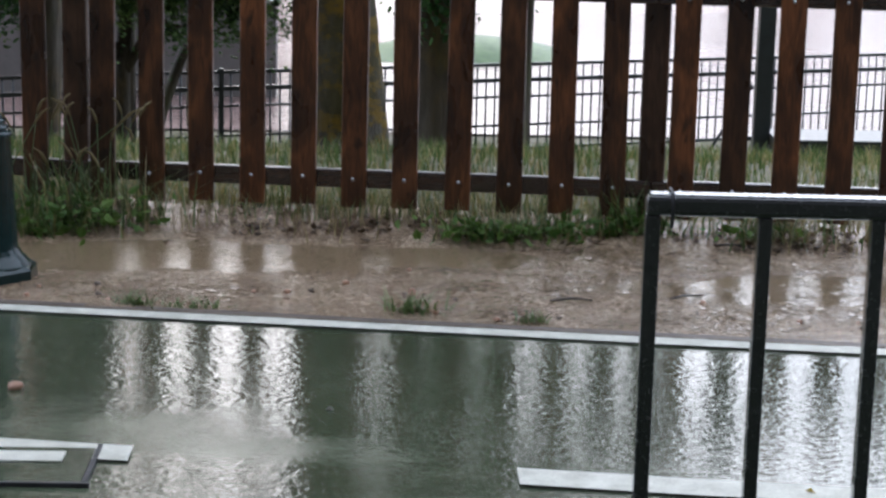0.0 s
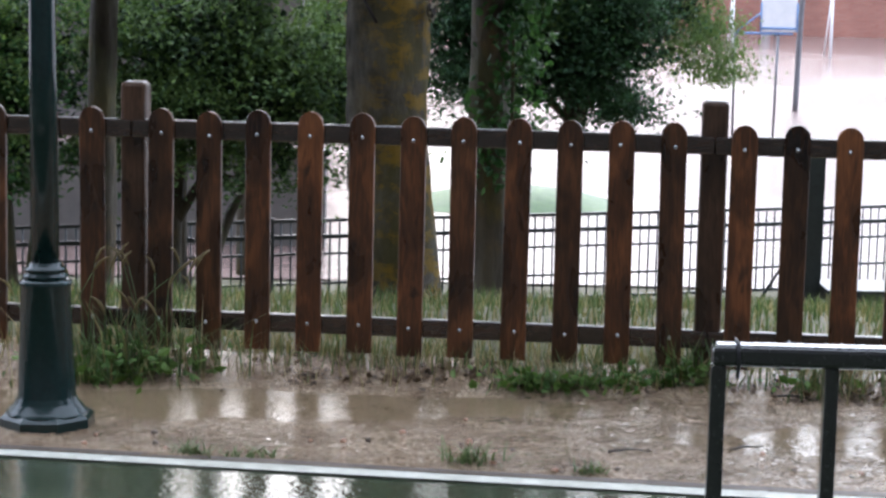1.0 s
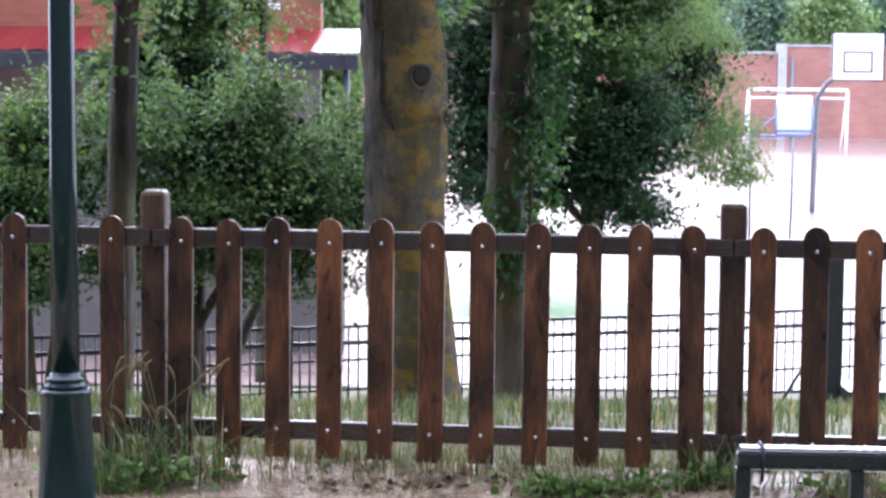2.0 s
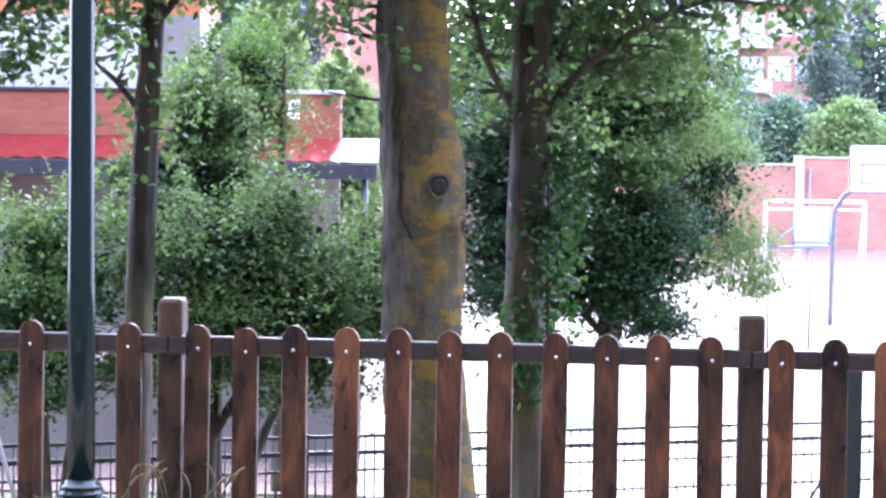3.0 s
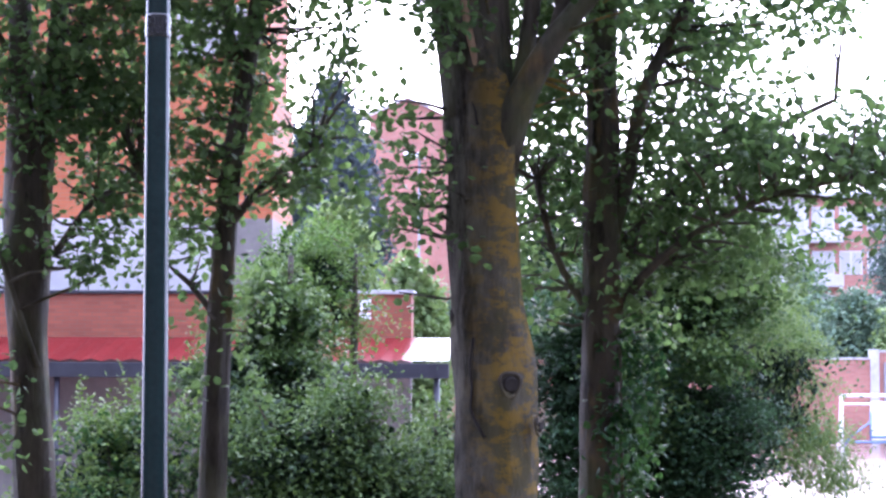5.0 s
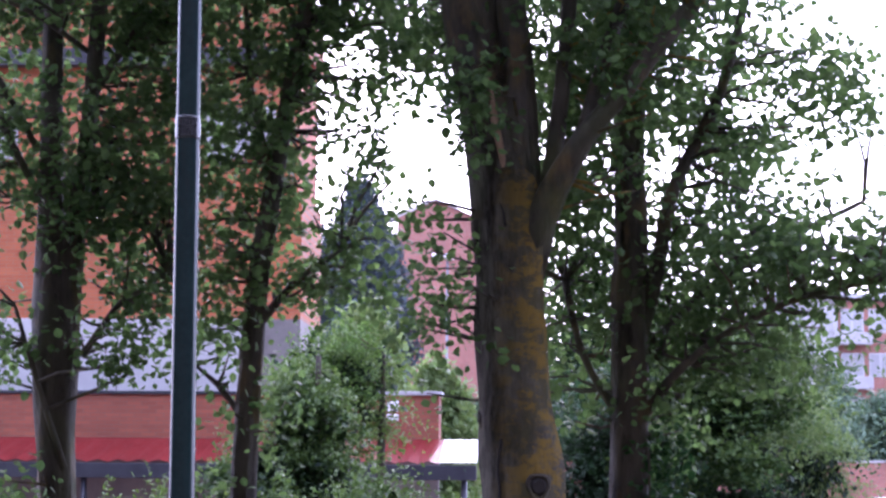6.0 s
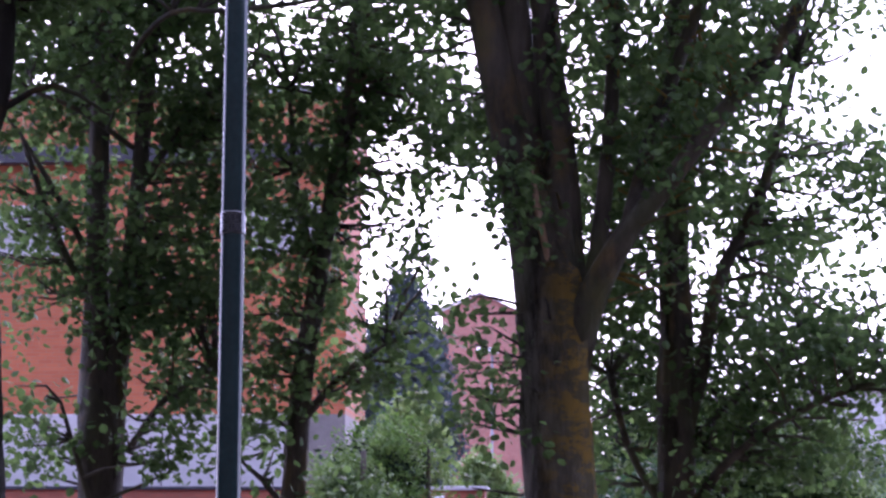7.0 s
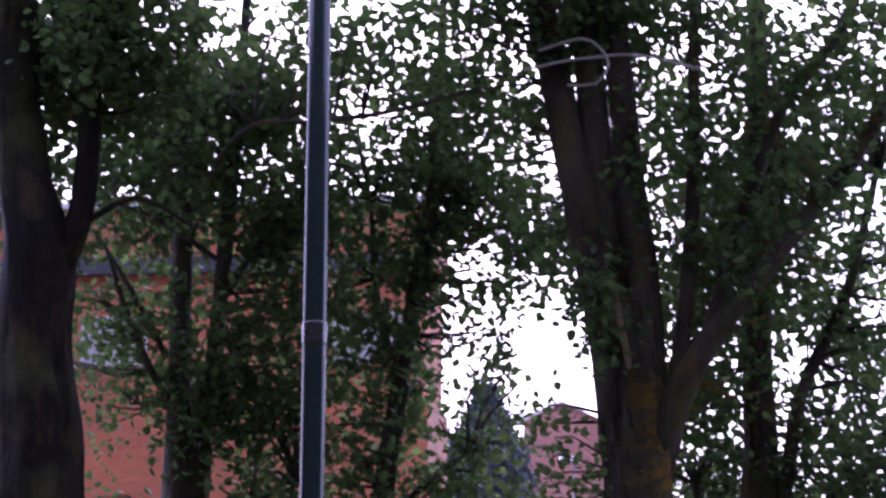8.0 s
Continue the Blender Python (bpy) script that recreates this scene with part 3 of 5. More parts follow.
strip("inner_line", 4.10, 4.21, 0.36, 8, 0.010, "paint", "worn white line on the lane", "road marking")
strip("inner_line", 4.10, 4.21, -8, -0.5, 0.010, "paint", "worn white line on the lane", "road marking")
# Stands for the soil's darker broken edge; no real kerb lies here.
strip("kerb", 5.432, 5.475, -8, 8, 0.012, "kerb", "broken dark soil edge beside the lane", "kerb")


# Unseen wall, added to keep frontal sky light off the fence and trunks.
rear = tagged(part("blocker_rear", block((-30, -4.3, -0.1), (30, -4.0, 24)), "rear"), "unseen dark wall behind the camera, added to block sky light", "wall", kind="structure")


# Two more unseen walls, added to darken reflections from both sides.
for side, name in ((-1, "wall_west"), (1, "wall_east")):
    end = part(name, block((side * 22 - 0.15, -3.99, -0.1), (side * 22 + 0.15, 10.0, 18)), "rear")
    tagged(end, "unseen dark wall beside the view, added to block sky light", "wall", kind="structure")


# ---- lamp post ----
def lamp_post():
    lamp = thing("street_lamp", "dark green cast-iron street lamp post beside the lane", "street lamp", (-1.147, 5.95, 0))
    smooth(part("plinth", lathe([(0.148, -0.02), (0.146, 0.034), (0.138, 0.042), (0.128, 0.048)], 8, radians(22.5)), "lamp_paint", lamp, "octagonal moulded base"), False)
    smooth(part("pedestal", lathe([(0.128, 0.040), (0.126, 0.050), (0.116, 0.056), (0.112, 0.066), (0.100, 0.074), (0.097, 0.084), (0.091, 0.092), (0.088, 0.10), (0.075, 0.435), (0.080, 0.442), (0.080, 0.452), (0.070, 0.460)], 40), "lamp_paint", lamp))
    smooth(part("collar", lathe([(0.066, 0.455), (0.066, 0.464), (0.070, 0.467), (0.070, 0.471), (0.060, 0.475), (0.060, 0.485), (0.063, 0.487), (0.063, 0.492), (0.050, 0.495), (0.049, 0.507), (0.044, 0.510)], 40), "lamp_paint", lamp))
    smooth(part("pole", lathe([(0.0435, 0.50), (0.0405, 1.1), (0.0378, 1.8), (0.0368, 2.6), (0.0355, 5.6)], 32), "lamp_paint", lamp))
    tag = part("painted_band", lathe([(0.0392, 2.47), (0.0394, 2.475), (0.0394, 2.535), (0.0392, 2.54)], 32), "rail_paint", lamp, "darker painted band with unreadable marks")
    smooth(tag)
    for k in range(2):
        for i in range(4):
            a = radians(-125 + 22 * i)
            bm = block((-0.004, -0.001, 0), (0.004, 0.001, 0.017))
            ob = part("mark", bm, "black", tag)
            ob.location = (0.0396 * math.cos(a), 0.0396 * math.sin(a), 2.482 + 0.028 * k)
            ob.rotation_euler = (0, 0, a + radians(90))
    lamp.rotation_euler = (0, radians(-0.35), 0)
    return lamp


lamp_post()


# ---- steel railing ----
def railing():
    rail = thing("railing", "dark painted steel railing with square bars beside the lane", "railing", (0.577, 3.85, 0))
    part("top_rail", block((0.0, -0.025, 0.648), (2.2, 0.025, 0.690), 0.010), "rail_paint", rail)
    # Added strip: the railing top's white sheen is put into its colour.
    part("sheen_strip", block((0.010, -0.017, 0.6902), (2.19, 0.018, 0.6922), 0.0008), "sheen_steel", rail, "pale strip painted as the wet top's sheen")
    for i in range(10):
        x = 0.2257 * i
        w = 0.031 if i == 0 else 0.028
        part("bar", block((x, -0.016, -0.01), (x + w, 0.016, 0.6478), 0.003), "rail_paint", rail)
    bm = tube([(0.051, -0.028, 0.699, 0.0035), (0.053, -0.030, 0.665, 0.0035), (0.051, -0.028, 0.628, 0.0035)], 6, 0.02)
    bm = tube([(0.051, -0.028, 0.696, 0.0035), (0.051, 0.028, 0.696, 0.0035)], 6, 0.02, bm=bm)
    part("cable_tie", bm, "black", rail)
    rail.rotation_euler = (0, 0, radians(-2))
    return rail


railing()


# ---- wooden picket fence ----
def fence():
    fn = thing("picket_fence", "wet brown stained wooden picket fence with round-topped pickets", "fence", (0, 6.862, 0))
    bm = bmesh.new()
    w, t, top, bottom = 0.0445, 0.011, 0.915, 0.068
    outline = [(-w, bottom), (w, bottom), (w, top - 0.048)]
    outline += [(w * math.cos(radians(a)), top - 0.048 + 0.048 * math.sin(radians(a))) for a in range(20, 180, 20)]
    outline += [(-w, top - 0.048)]
    front = [bm.verts.new((x * 0.93, -t, z)) for x, z in outline]
    edge_f = [bm.verts.new((x, -t + 0.004, z)) for x, z in outline]
    back = [bm.verts.new((x, t, z)) for x, z in outline]
    bm.faces.new(front)
    bm.faces.new(back[::-1])
    for r0, r1 in ((front, edge_f), (edge_f, back)):
        for i in range(len(outline)):
            j = (i + 1) % len(outline)
            bm.faces.new((r0[j], r0[i], r1[i], r1[j]))
    picket = bpy.data.meshes.new("picket")
    bm.to_mesh(picket)
    bm.free()
    bolt = bpy.data.meshes.new("bolt")
    bb = bmesh.new()
    bmesh.ops.create_uvsphere(bb, u_segments=8, v_segments=5, radius=0.0072)
    bb.to_mesh(bolt)
    bb.free()
    bolt.materials.append(M["zinc"])
    post = bpy.data.meshes.new("fence_post")
    pb = block((-0.046, -0.045, -0.12), (0.046, 0.045, 1.0), 0.014)
    pb.to_mesh(post)
    pb.free()
    cap = bpy.data.meshes.new("cap")
    cb = block((-0.034, -0.034, 0.998), (0.034, 0.034, 1.003), 0.002)
    cb.to_mesh(cap)
    cb.free()
    rng = np.random.default_rng(5)
    for bay in range(-4, 5):
        x0 = -1.045 + 2.043 * bay
        ob = part("fence_post", post, "post", fn)
        ob.location = (x0, 0.052, -0.012 * (bay % 2))
        part("cap", cap, "bleached_lit", ob, "bleached post top")
        for k in range(11):
            x = x0 + 0.1 + 0.181 * k + rng.normal(0, 0.002)
            p = part("picket", picket, "picket", fn)
            p.location = (x, -0.030, rng.normal(0, 0.003))
            p.rotation_euler = (0, rng.normal(0, 0.006), 0)
            for z in (0.830, 0.168):
                b = part("bolt", bolt, None, p)
                b.location = (rng.normal(0, 0.003), -0.0125, z)
        for z in (0.807, 0.130):
            part("rail", block((x0 + 0.002, -0.0185, z), (x0 + 2.041, 0.0065, z + 0.063), 0.006), "fence_rail", fn)
            # Thin pale strip added to paint the bright glint along the rail top.
            part("top_edge", block((x0 + 0.050, -0.0165, z + 0.0632), (x0 + 1.99, 0.0045, z + 0.0665), 0.001), "bleached_lit", fn, "pale strip painted as the wet top's glint")
    fn.rotation_euler = (0, 0, FENCE_TURN)
    return fn


fence()


# ---- trees behind the fence ----
def knot(parent, at, normal, r):
    """A dark hole with a swollen rim in the bark."""
    rim = bmesh.new()
    n = 18
    prev = None
    first = None
    for i in range(n + 1):
        a = 2 * math.pi * (i % n) / n
        ring = []
        for k in range(6):
            b = 2 * math.pi * k / 6
            rr = r * (1 + 0.22 * math.cos(b)) * (1 + 0.1 * math.sin(3 * a))
            ring.append(rim.verts.new((rr * math.cos(a), 0.22 * r * math.sin(b), 1.15 * rr * math.sin(a))))
        if prev:
            for k in range(6):
                rim.faces.new((prev[k], prev[(k + 1) % 6], ring[(k + 1) % 6], ring[k])).smooth = True
        prev = ring
    bmesh.ops.remove_doubles(rim, verts=rim.verts, dist=1e-4)
    ob = part("knot", rim, "bark", parent)
    hole = lathe([(r * 0.2, -0.01), (r * 0.95, 0.0), (r * 0.6, 0.012)], 14)
    bmesh.ops.rotate(hole, verts=hole.verts, matrix=Matrix.Rotation(radians(90), 3, "X"))
    part("hole", hole, "hole", ob)
    ob.location = at
    ob.rotation_euler = (0, 0, normal)
    return ob


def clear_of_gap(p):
    """Keeps leaves out of a ragged opening, placed and sized to fit the camera's view."""
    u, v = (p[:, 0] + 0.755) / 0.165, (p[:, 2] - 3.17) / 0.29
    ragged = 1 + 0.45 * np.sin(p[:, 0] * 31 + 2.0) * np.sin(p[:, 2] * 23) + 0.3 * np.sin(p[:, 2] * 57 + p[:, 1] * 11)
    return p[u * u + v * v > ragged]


def tree(name_label, limbs, balls, bark, leaf, size, seed, per=13, reach=0.078, twig_share=0.35, droop=0.5, dense=2.4):
    rng = np.random.default_rng(seed)
    tr = thing("tree", name_label, "tree", (0, 0, 0))
    for k, limb in enumerate(limbs):
        # Limbs over the pale trunk get darker bark, partly painted canopy shade.
        part("trunk" if k == 0 else "limb", tube(limb, 20 if k == 0 else 10, 0.06 if k == 0 else 0.1, 0.21 if k == 0 else 0.12, seed + k), "bark" if k and bark == "bark_pale" else bark, tr)
    if balls:
        spots, hearts = sprays(rng, [(*b[:6], int(b[6] * dense * (1.1 if b[2] > 3.9 else 0.95))) for b in balls], per, reach, 0.8, 4)
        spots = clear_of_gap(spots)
        leaves("crown", spots, size, leaf, tr, rng, droop)
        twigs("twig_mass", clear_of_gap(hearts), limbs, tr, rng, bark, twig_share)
    return tr


# Treetops from z 6 up are out of view, also added for shade.
Y = 9.6
big = tree(
    "thick grey poplar with yellow lichen, forked trunk", [
        [(-0.10, Y, -0.45, 0.24), (-0.11, Y, -0.15, 0.20), (-0.17, Y, 0.4, 0.19), (-0.185, Y, 0.75, 0.19), (-0.20, Y, 1.2, 0.20), (-0.205, Y, 1.45, 0.203), (-0.23, Y, 1.7, 0.185), (-0.245, Y, 2.1, 0.172), (-0.26, Y, 2.45, 0.17), (-0.275, Y, 2.75, 0.178), (-0.31, Y, 3.0, 0.14), (-0.36, Y + 0.03, 3.25, 0.06)],
        [(-0.30, Y - 0.01, 2.72, 0.155), (-0.34, Y - 0.01, 3.05, 0.147), (-0.41, Y, 3.35, 0.125), (-0.50, Y, 3.7, 0.10), (-0.595, Y, 4.15, 0.086), (-0.68, Y, 4.6, 0.08), (-0.75, Y, 4.95, 0.075), (-0.85, Y, 5.8, 0.06), (-0.95, Y, 7.5, 0.03)],
        [(-0.20, Y, 2.45, 0.10), (-0.125, Y - 0.08, 2.70, 0.088), (-0.05, Y - 0.14, 2.85, 0.072), (0.09, Y - 0.2, 3.09, 0.058), (0.27, Y - 0.2, 3.30, 0.050), (0.45, Y - 0.2, 3.54, 0.045), (0.61, Y - 0.2, 3.73, 0.041), (0.78, Y - 0.2, 3.93, 0.038), (0.98, Y - 0.22, 4.27, 0.034), (1.25, Y - 0.3, 4.9, 0.024)],
        [(-0.31, Y + 0.02, 2.8, 0.13), (-0.375, Y + 0.03, 3.3, 0.11), (-0.43, Y + 0.05, 3.8, 0.092), (-0.47, Y + 0.05, 4.3, 0.08), (-0.51, Y + 0.05, 4.9, 0.07), (-0.55, Y, 6.2, 0.05), (-0.6, Y, 7.5, 0.02)],
        [(-0.18, Y - 0.02, 2.55, 0.10), (-0.215, Y - 0.04, 3.0, 0.092), (-0.245, Y - 0.02, 3.55, 0.080), (-0.305, Y, 4.14, 0.070), (-0.355, Y, 4.9, 0.062), (-0.4, Y, 6.5, 0.03)],
        [(0.09, Y - 0.18, 3.09, 0.045), (0.22, Y, 3.6, 0.040), (0.38, Y, 4.05, 0.036), (0.51, Y, 4.35, 0.034), (0.80, Y, 4.72, 0.028), (1.0, Y, 5.3, 0.018)],
        [(-0.10, Y - 0.06, 2.75, 0.05), (-0.02, Y, 3.3, 0.042), (0.03, Y, 4.0, 0.036), (0.05, Y, 5.2, 0.02)],
    ],
    # The widest mass, at z 7, is an unseen overhang added to shade trunks.
    [(-0.75, 9.7, 5.0, 0.9, 0.8, 0.55, 130), (0.1, 9.9, 4.6, 0.8, 0.7, 0.8, 110), (0.15, 10.0, 3.6, 0.5, 0.5, 0.45, 34), (-0.58, 9.4, 2.42, 0.18, 0.3, 0.42, 16), (-0.52, 9.3, 3.35, 0.16, 0.2, 0.5, 16), (1.1, 9.3, 4.6, 0.6, 0.5, 0.5, 50), (-0.3, 9.7, 6.6, 1.7, 1.5, 1.3, 220), (-0.6, 7.9, 7.0, 2.6, 1.5, 1.0, 230), (0.12, 10.0, 3.05, 0.28, 0.3, 0.42, 30), (-0.9, 9.9, 4.5, 0.65, 0.4, 0.5, 36), (-0.62, 9.8, 3.85, 0.25, 0.3, 0.25, 16), (0.55, 10.2, 4.0, 0.4, 0.3, 0.5, 36), (0.28, 9.5, 3.5, 0.35, 0.25, 0.45, 16), (0.05, 9.4, 3.9, 0.3, 0.2, 0.6, 14), (0.6, 9.3, 3.9, 0.3, 0.25, 0.3, 8)],
    "bark_pale", "poplar_leaf", 0.051, 11)
knot(big, (-0.125, Y - 0.192, 1.416), radians(20), 0.050)
knot(big, (-0.405, Y - 0.04, 1.745), radians(-70), 0.035)
knot(big, (0.012, Y - 0.12, 1.22), radians(62), 0.035)
sprout_rng = np.random.default_rng(8)
leaves("sprout", np.array((0.03, Y - 0.16, 1.27)) + sprout_rng.normal(size=(34, 3)) * (0.022, 0.02, 0.055), 0.024, "pale_leaf", big, sprout_rng, 0.2, 0.6, "withered pale sprout at the knot")
# The light on these thin twigs is painted by a pale colour.
for pts in ([(-0.80, 4.43), (-0.60, 4.47), (-0.45, 4.485), (-0.23, 4.49), (0.06, 4.41)], [(-0.72, 4.53), (-0.51, 4.585), (-0.42, 4.535), (-0.375, 4.445), (-0.44, 4.35), (-0.58, 4.345)]):
    part("dead_twig", tube([(x, 9.3, z, 0.0075) for x, z in pts], 6, 0.05), "bleached_lit", big, "bare twig coloured pale as if lit")
scar = tube([(-0.29, Y - 0.140, 2.88, 0.004), (-0.305, Y - 0.143, 3.0, 0.020), (-0.345, Y - 0.122, 3.2, 0.024), (-0.372, Y - 0.102, 3.42, 0.004)], 8, 0.05, 0.3, 3)
part("bark_scar", scar, "heart", big, "torn strip of pale bare wood")
for k, pts in enumerate(([(-0.302, 1.64), (-0.318, 1.50), (-0.308, 1.40), (-0.315, 1.30), (-0.29, 1.24), (-0.246, 1.163)], [(-0.341, 2.85), (-0.30, 2.75), (-0.285, 2.66)])):
    part("bark_fissure", tube([(x, Y - math.sqrt(max(0.004, 0.19 ** 2 - (x + 0.215) ** 2)) + 0.002, z, 0.009) for x, z in pts], 6, 0.03, 0.5, k), "hole", big, "deep dark bark crack")

Y = 10.3
tree("slender brown poplar with ivy low on its trunk", [
        [(0.335, Y, -0.6, 0.13), (0.335, Y, -0.25, 0.112), (0.325, Y, 0.7, 0.103), (0.335, Y, 1.6, 0.098), (0.338, Y, 2.3, 0.096), (0.352, Y, 2.7, 0.088), (0.340, Y, 3.1, 0.078), (0.365, Y, 3.8, 0.072), (0.385, Y, 4.6, 0.055), (0.4, Y, 5.8, 0.03), (0.4, Y, 7.5, 0.015)],
        [(0.37, Y, 2.15, 0.05), (0.47, Y - 0.05, 2.5, 0.042), (0.56, Y - 0.1, 2.95, 0.036), (0.80, Y - 0.1, 3.45, 0.03), (0.98, Y - 0.1, 4.1, 0.02)],
        [(0.38, Y, 1.75, 0.032), (0.62, Y - 0.2, 2.05, 0.023), (1.05, Y - 0.3, 2.32, 0.017), (1.55, Y - 0.4, 2.45, 0.012), (1.95, Y - 0.4, 2.5, 0.010)],
        [(0.36, Y, 2.0, 0.04), (0.62, Y + 0.3, 2.35, 0.03), (1.1, Y + 0.3, 2.7, 0.024), (1.6, Y + 0.3, 2.95, 0.012)],
        [(0.30, Y, 1.75, 0.028), (0.10, Y + 0.1, 2.1, 0.02), (0.0, Y + 0.1, 2.5, 0.02)],
    ],
    [(1.15, 10.1, 2.62, 0.85, 0.5, 0.30, 100), (0.85, 10.3, 2.25, 0.55, 0.5, 0.35, 60), (1.75, 10.0, 2.55, 0.35, 0.4, 0.42, 36), (0.15, 10.6, 2.3, 0.4, 0.3, 0.55, 42), (0.95, 10.3, 3.3, 0.5, 0.5, 0.35, 40), (1.35, 10.2, 3.55, 0.28, 0.4, 0.3, 26), (0.6, 10.4, 4.1, 0.6, 0.5, 0.6, 70), (1.3, 10.3, 4.6, 0.6, 0.5, 0.4, 40), (0.52, 10.4, 1.95, 0.24, 0.3, 0.35, 26), (0.6, 10.8, 6.6, 1.5, 1.3, 1.4, 160), (0.75, 11.2, 3.2, 0.7, 0.4, 0.9, 70), (0.12, 10.9, 4.0, 0.45, 0.3, 0.7, 70), (0.0, 10.7, 3.3, 0.24, 0.3, 0.55, 44), (0.1, 10.8, 2.6, 0.25, 0.3, 0.4, 34), (0.75, 10.6, 2.75, 0.55, 0.4, 0.4, 40)],
    "bark", "poplar_leaf", 0.051, 23, dense=1.8)

Y = 10.5
tree("slender leaning poplar beside the fence", [
        [(-1.78, Y, -0.7, 0.10), (-1.73, Y, 0.4, 0.078), (-1.72, Y, 0.9, 0.072), (-1.685, Y, 2.0, 0.062), (-1.655, Y, 2.5, 0.058), (-1.58, Y, 3.0, 0.052), (-1.50, Y, 3.5, 0.045), (-1.41, Y, 4.1, 0.036), (-1.36, Y, 5.0, 0.026), (-1.3, Y, 7.2, 0.012)],
        [(-1.66, Y, 2.25, 0.028), (-1.45, Y, 2.5, 0.02), (-1.2, Y, 2.68, 0.012)],
        [(-1.70, Y, 1.75, 0.02), (-1.86, Y, 1.95, 0.016), (-1.98, Y, 2.05, 0.008)],
        [(-1.56, Y, 3.0, 0.03), (-1.7, Y, 3.5, 0.02), (-1.75, Y, 4.1, 0.012)],
    ],
    [(-1.70, 10.5, 2.75, 0.30, 0.3, 0.55, 60), (-1.90, 10.5, 2.15, 0.20, 0.2, 0.22, 16), (-1.30, 10.5, 2.62, 0.24, 0.25, 0.35, 30), (-1.6, 10.5, 3.5, 0.5, 0.4, 0.5, 80), (-1.4, 10.6, 4.35, 0.65, 0.5, 0.55, 110), (-1.15, 10.4, 3.0, 0.12, 0.2, 0.3, 12), (-1.02, 10.3, 2.42, 0.10, 0.2, 0.18, 8), (-1.62, 10.4, 1.6, 0.10, 0.15, 0.3, 8), (-1.4, 10.8, 6.4, 1.1, 1.0, 1.3, 150), (-1.0, 10.8, 4.0, 0.5, 0.4, 0.32, 50), (-1.7, 10.9, 4.6, 0.7, 0.4, 0.55, 62), (-1.35, 10.7, 3.75, 0.4, 0.3, 0.35, 18), (-1.62, 10.6, 3.1, 0.3, 0.25, 0.4, 16), (-1.06, 10.4, 3.2, 0.12, 0.2, 0.35, 10), (-0.85, 10.4, 3.68, 0.28, 0.2, 0.12, 14)],
    "bark", "poplar_leaf", 0.051, 31, dense=1.5)

tree("grey poplar with twin stems and leafy shoots", [
        [(-2.62, Y, -0.7, 0.14), (-2.66, Y, 0.4, 0.112), (-2.68, Y, 0.9, 0.108), (-2.735, Y, 1.7, 0.11), (-2.74, Y, 2.2, 0.125), (-2.78, Y, 2.65, 0.09), (-2.80, Y, 3.2, 0.062), (-2.81, Y, 3.8, 0.055), (-2.80, Y, 5.2, 0.036), (-2.8, Y, 7.2, 0.015)],
        [(-2.70, Y, 2.2, 0.08), (-2.66, Y - 0.02, 2.7, 0.065), (-2.60, Y - 0.02, 3.3, 0.05), (-2.56, Y - 0.02, 3.9, 0.045), (-2.5, Y, 5.0, 0.03), (-2.45, Y, 7.0, 0.012)],
        [(-2.83, Y - 0.1, 2.95, 0.022), (-3.0, Y - 0.2, 3.3, 0.02), (-3.15, Y - 0.3, 3.75, 0.015)],
        [(-2.66, Y - 0.08, 1.5, 0.02), (-2.80, Y - 0.15, 1.95, 0.016), (-2.92, Y - 0.2, 2.35, 0.010)],
        [(-2.60, Y, 2.1, 0.022), (-2.35, Y - 0.1, 2.4, 0.016), (-2.1, Y - 0.1, 2.5, 0.008)],
        [(-2.72, Y, 4.05, 0.020), (-2.5, 10.0, 4.2, 0.016), (-2.26, 9.8, 4.34, 0.014), (-1.95, 9.7, 4.31, 0.013), (-1.5, 9.6, 4.33, 0.013), (-1.02, 9.5, 4.41, 0.010)],
        [(-3.15, 10.3, 4.06, 0.010), (-2.87, 10.3, 3.94, 0.014), (-2.58, 10.35, 3.74, 0.016)],
        [(-3.22, 10.3, 3.84, 0.012), (-3.0, 10.3, 3.5, 0.016), (-2.85, 10.4, 3.2, 0.02)],
        [(-2.55, Y, 3.6, 0.025), (-2.3, Y, 3.95, 0.018), (-2.05, Y, 4.15, 0.010)],
    ],
    [(-2.32, 10.4, 2.62, 0.30, 0.3, 0.42, 48), (-2.42, 10.4, 3.1, 0.38, 0.3, 0.45, 84), (-2.3, 10.4, 2.05, 0.2, 0.2, 0.2, 14), (-2.5, 10.5, 4.2, 0.7, 0.5, 0.5, 110), (-3.1, 10.5, 3.2, 0.40, 0.4, 0.6, 80), (-3.05, 10.5, 2.2, 0.25, 0.3, 0.35, 24), (-2.1, 10.5, 3.5, 0.28, 0.3, 0.5, 60), (-2.9, 10.6, 4.6, 0.8, 0.5, 0.5, 80), (-2.75, 10.25, 1.2, 0.12, 0.1, 0.3, 10), (-2.6, 10.25, 2.8, 0.12, 0.12, 0.2, 10), (-2.7, 10.8, 6.4, 1.2, 1.0, 1.3, 150), (-2.2, 11.2, 4.2, 0.7, 0.4, 0.6, 75), (-2.32, 10.6, 4.75, 0.3, 0.3, 0.3, 30), (-2.1, 10.2, 4.75, 0.45, 0.3, 0.28, 36), (-1.7, 10.0, 4.85, 0.4, 0.3, 0.3, 30), (-2.75, 10.9, 4.75, 0.5, 0.3, 0.35, 60), (-3.2, 10.9, 4.4, 0.4, 0.3, 0.6, 50), (-3.1, 11.0, 4.3, 0.5, 0.4, 0.6, 60), (-2.2, 10.7, 2.9, 0.35, 0.3, 0.5, 30)],
    "bark", "poplar_leaf", 0.051, 43, dense=1.5)

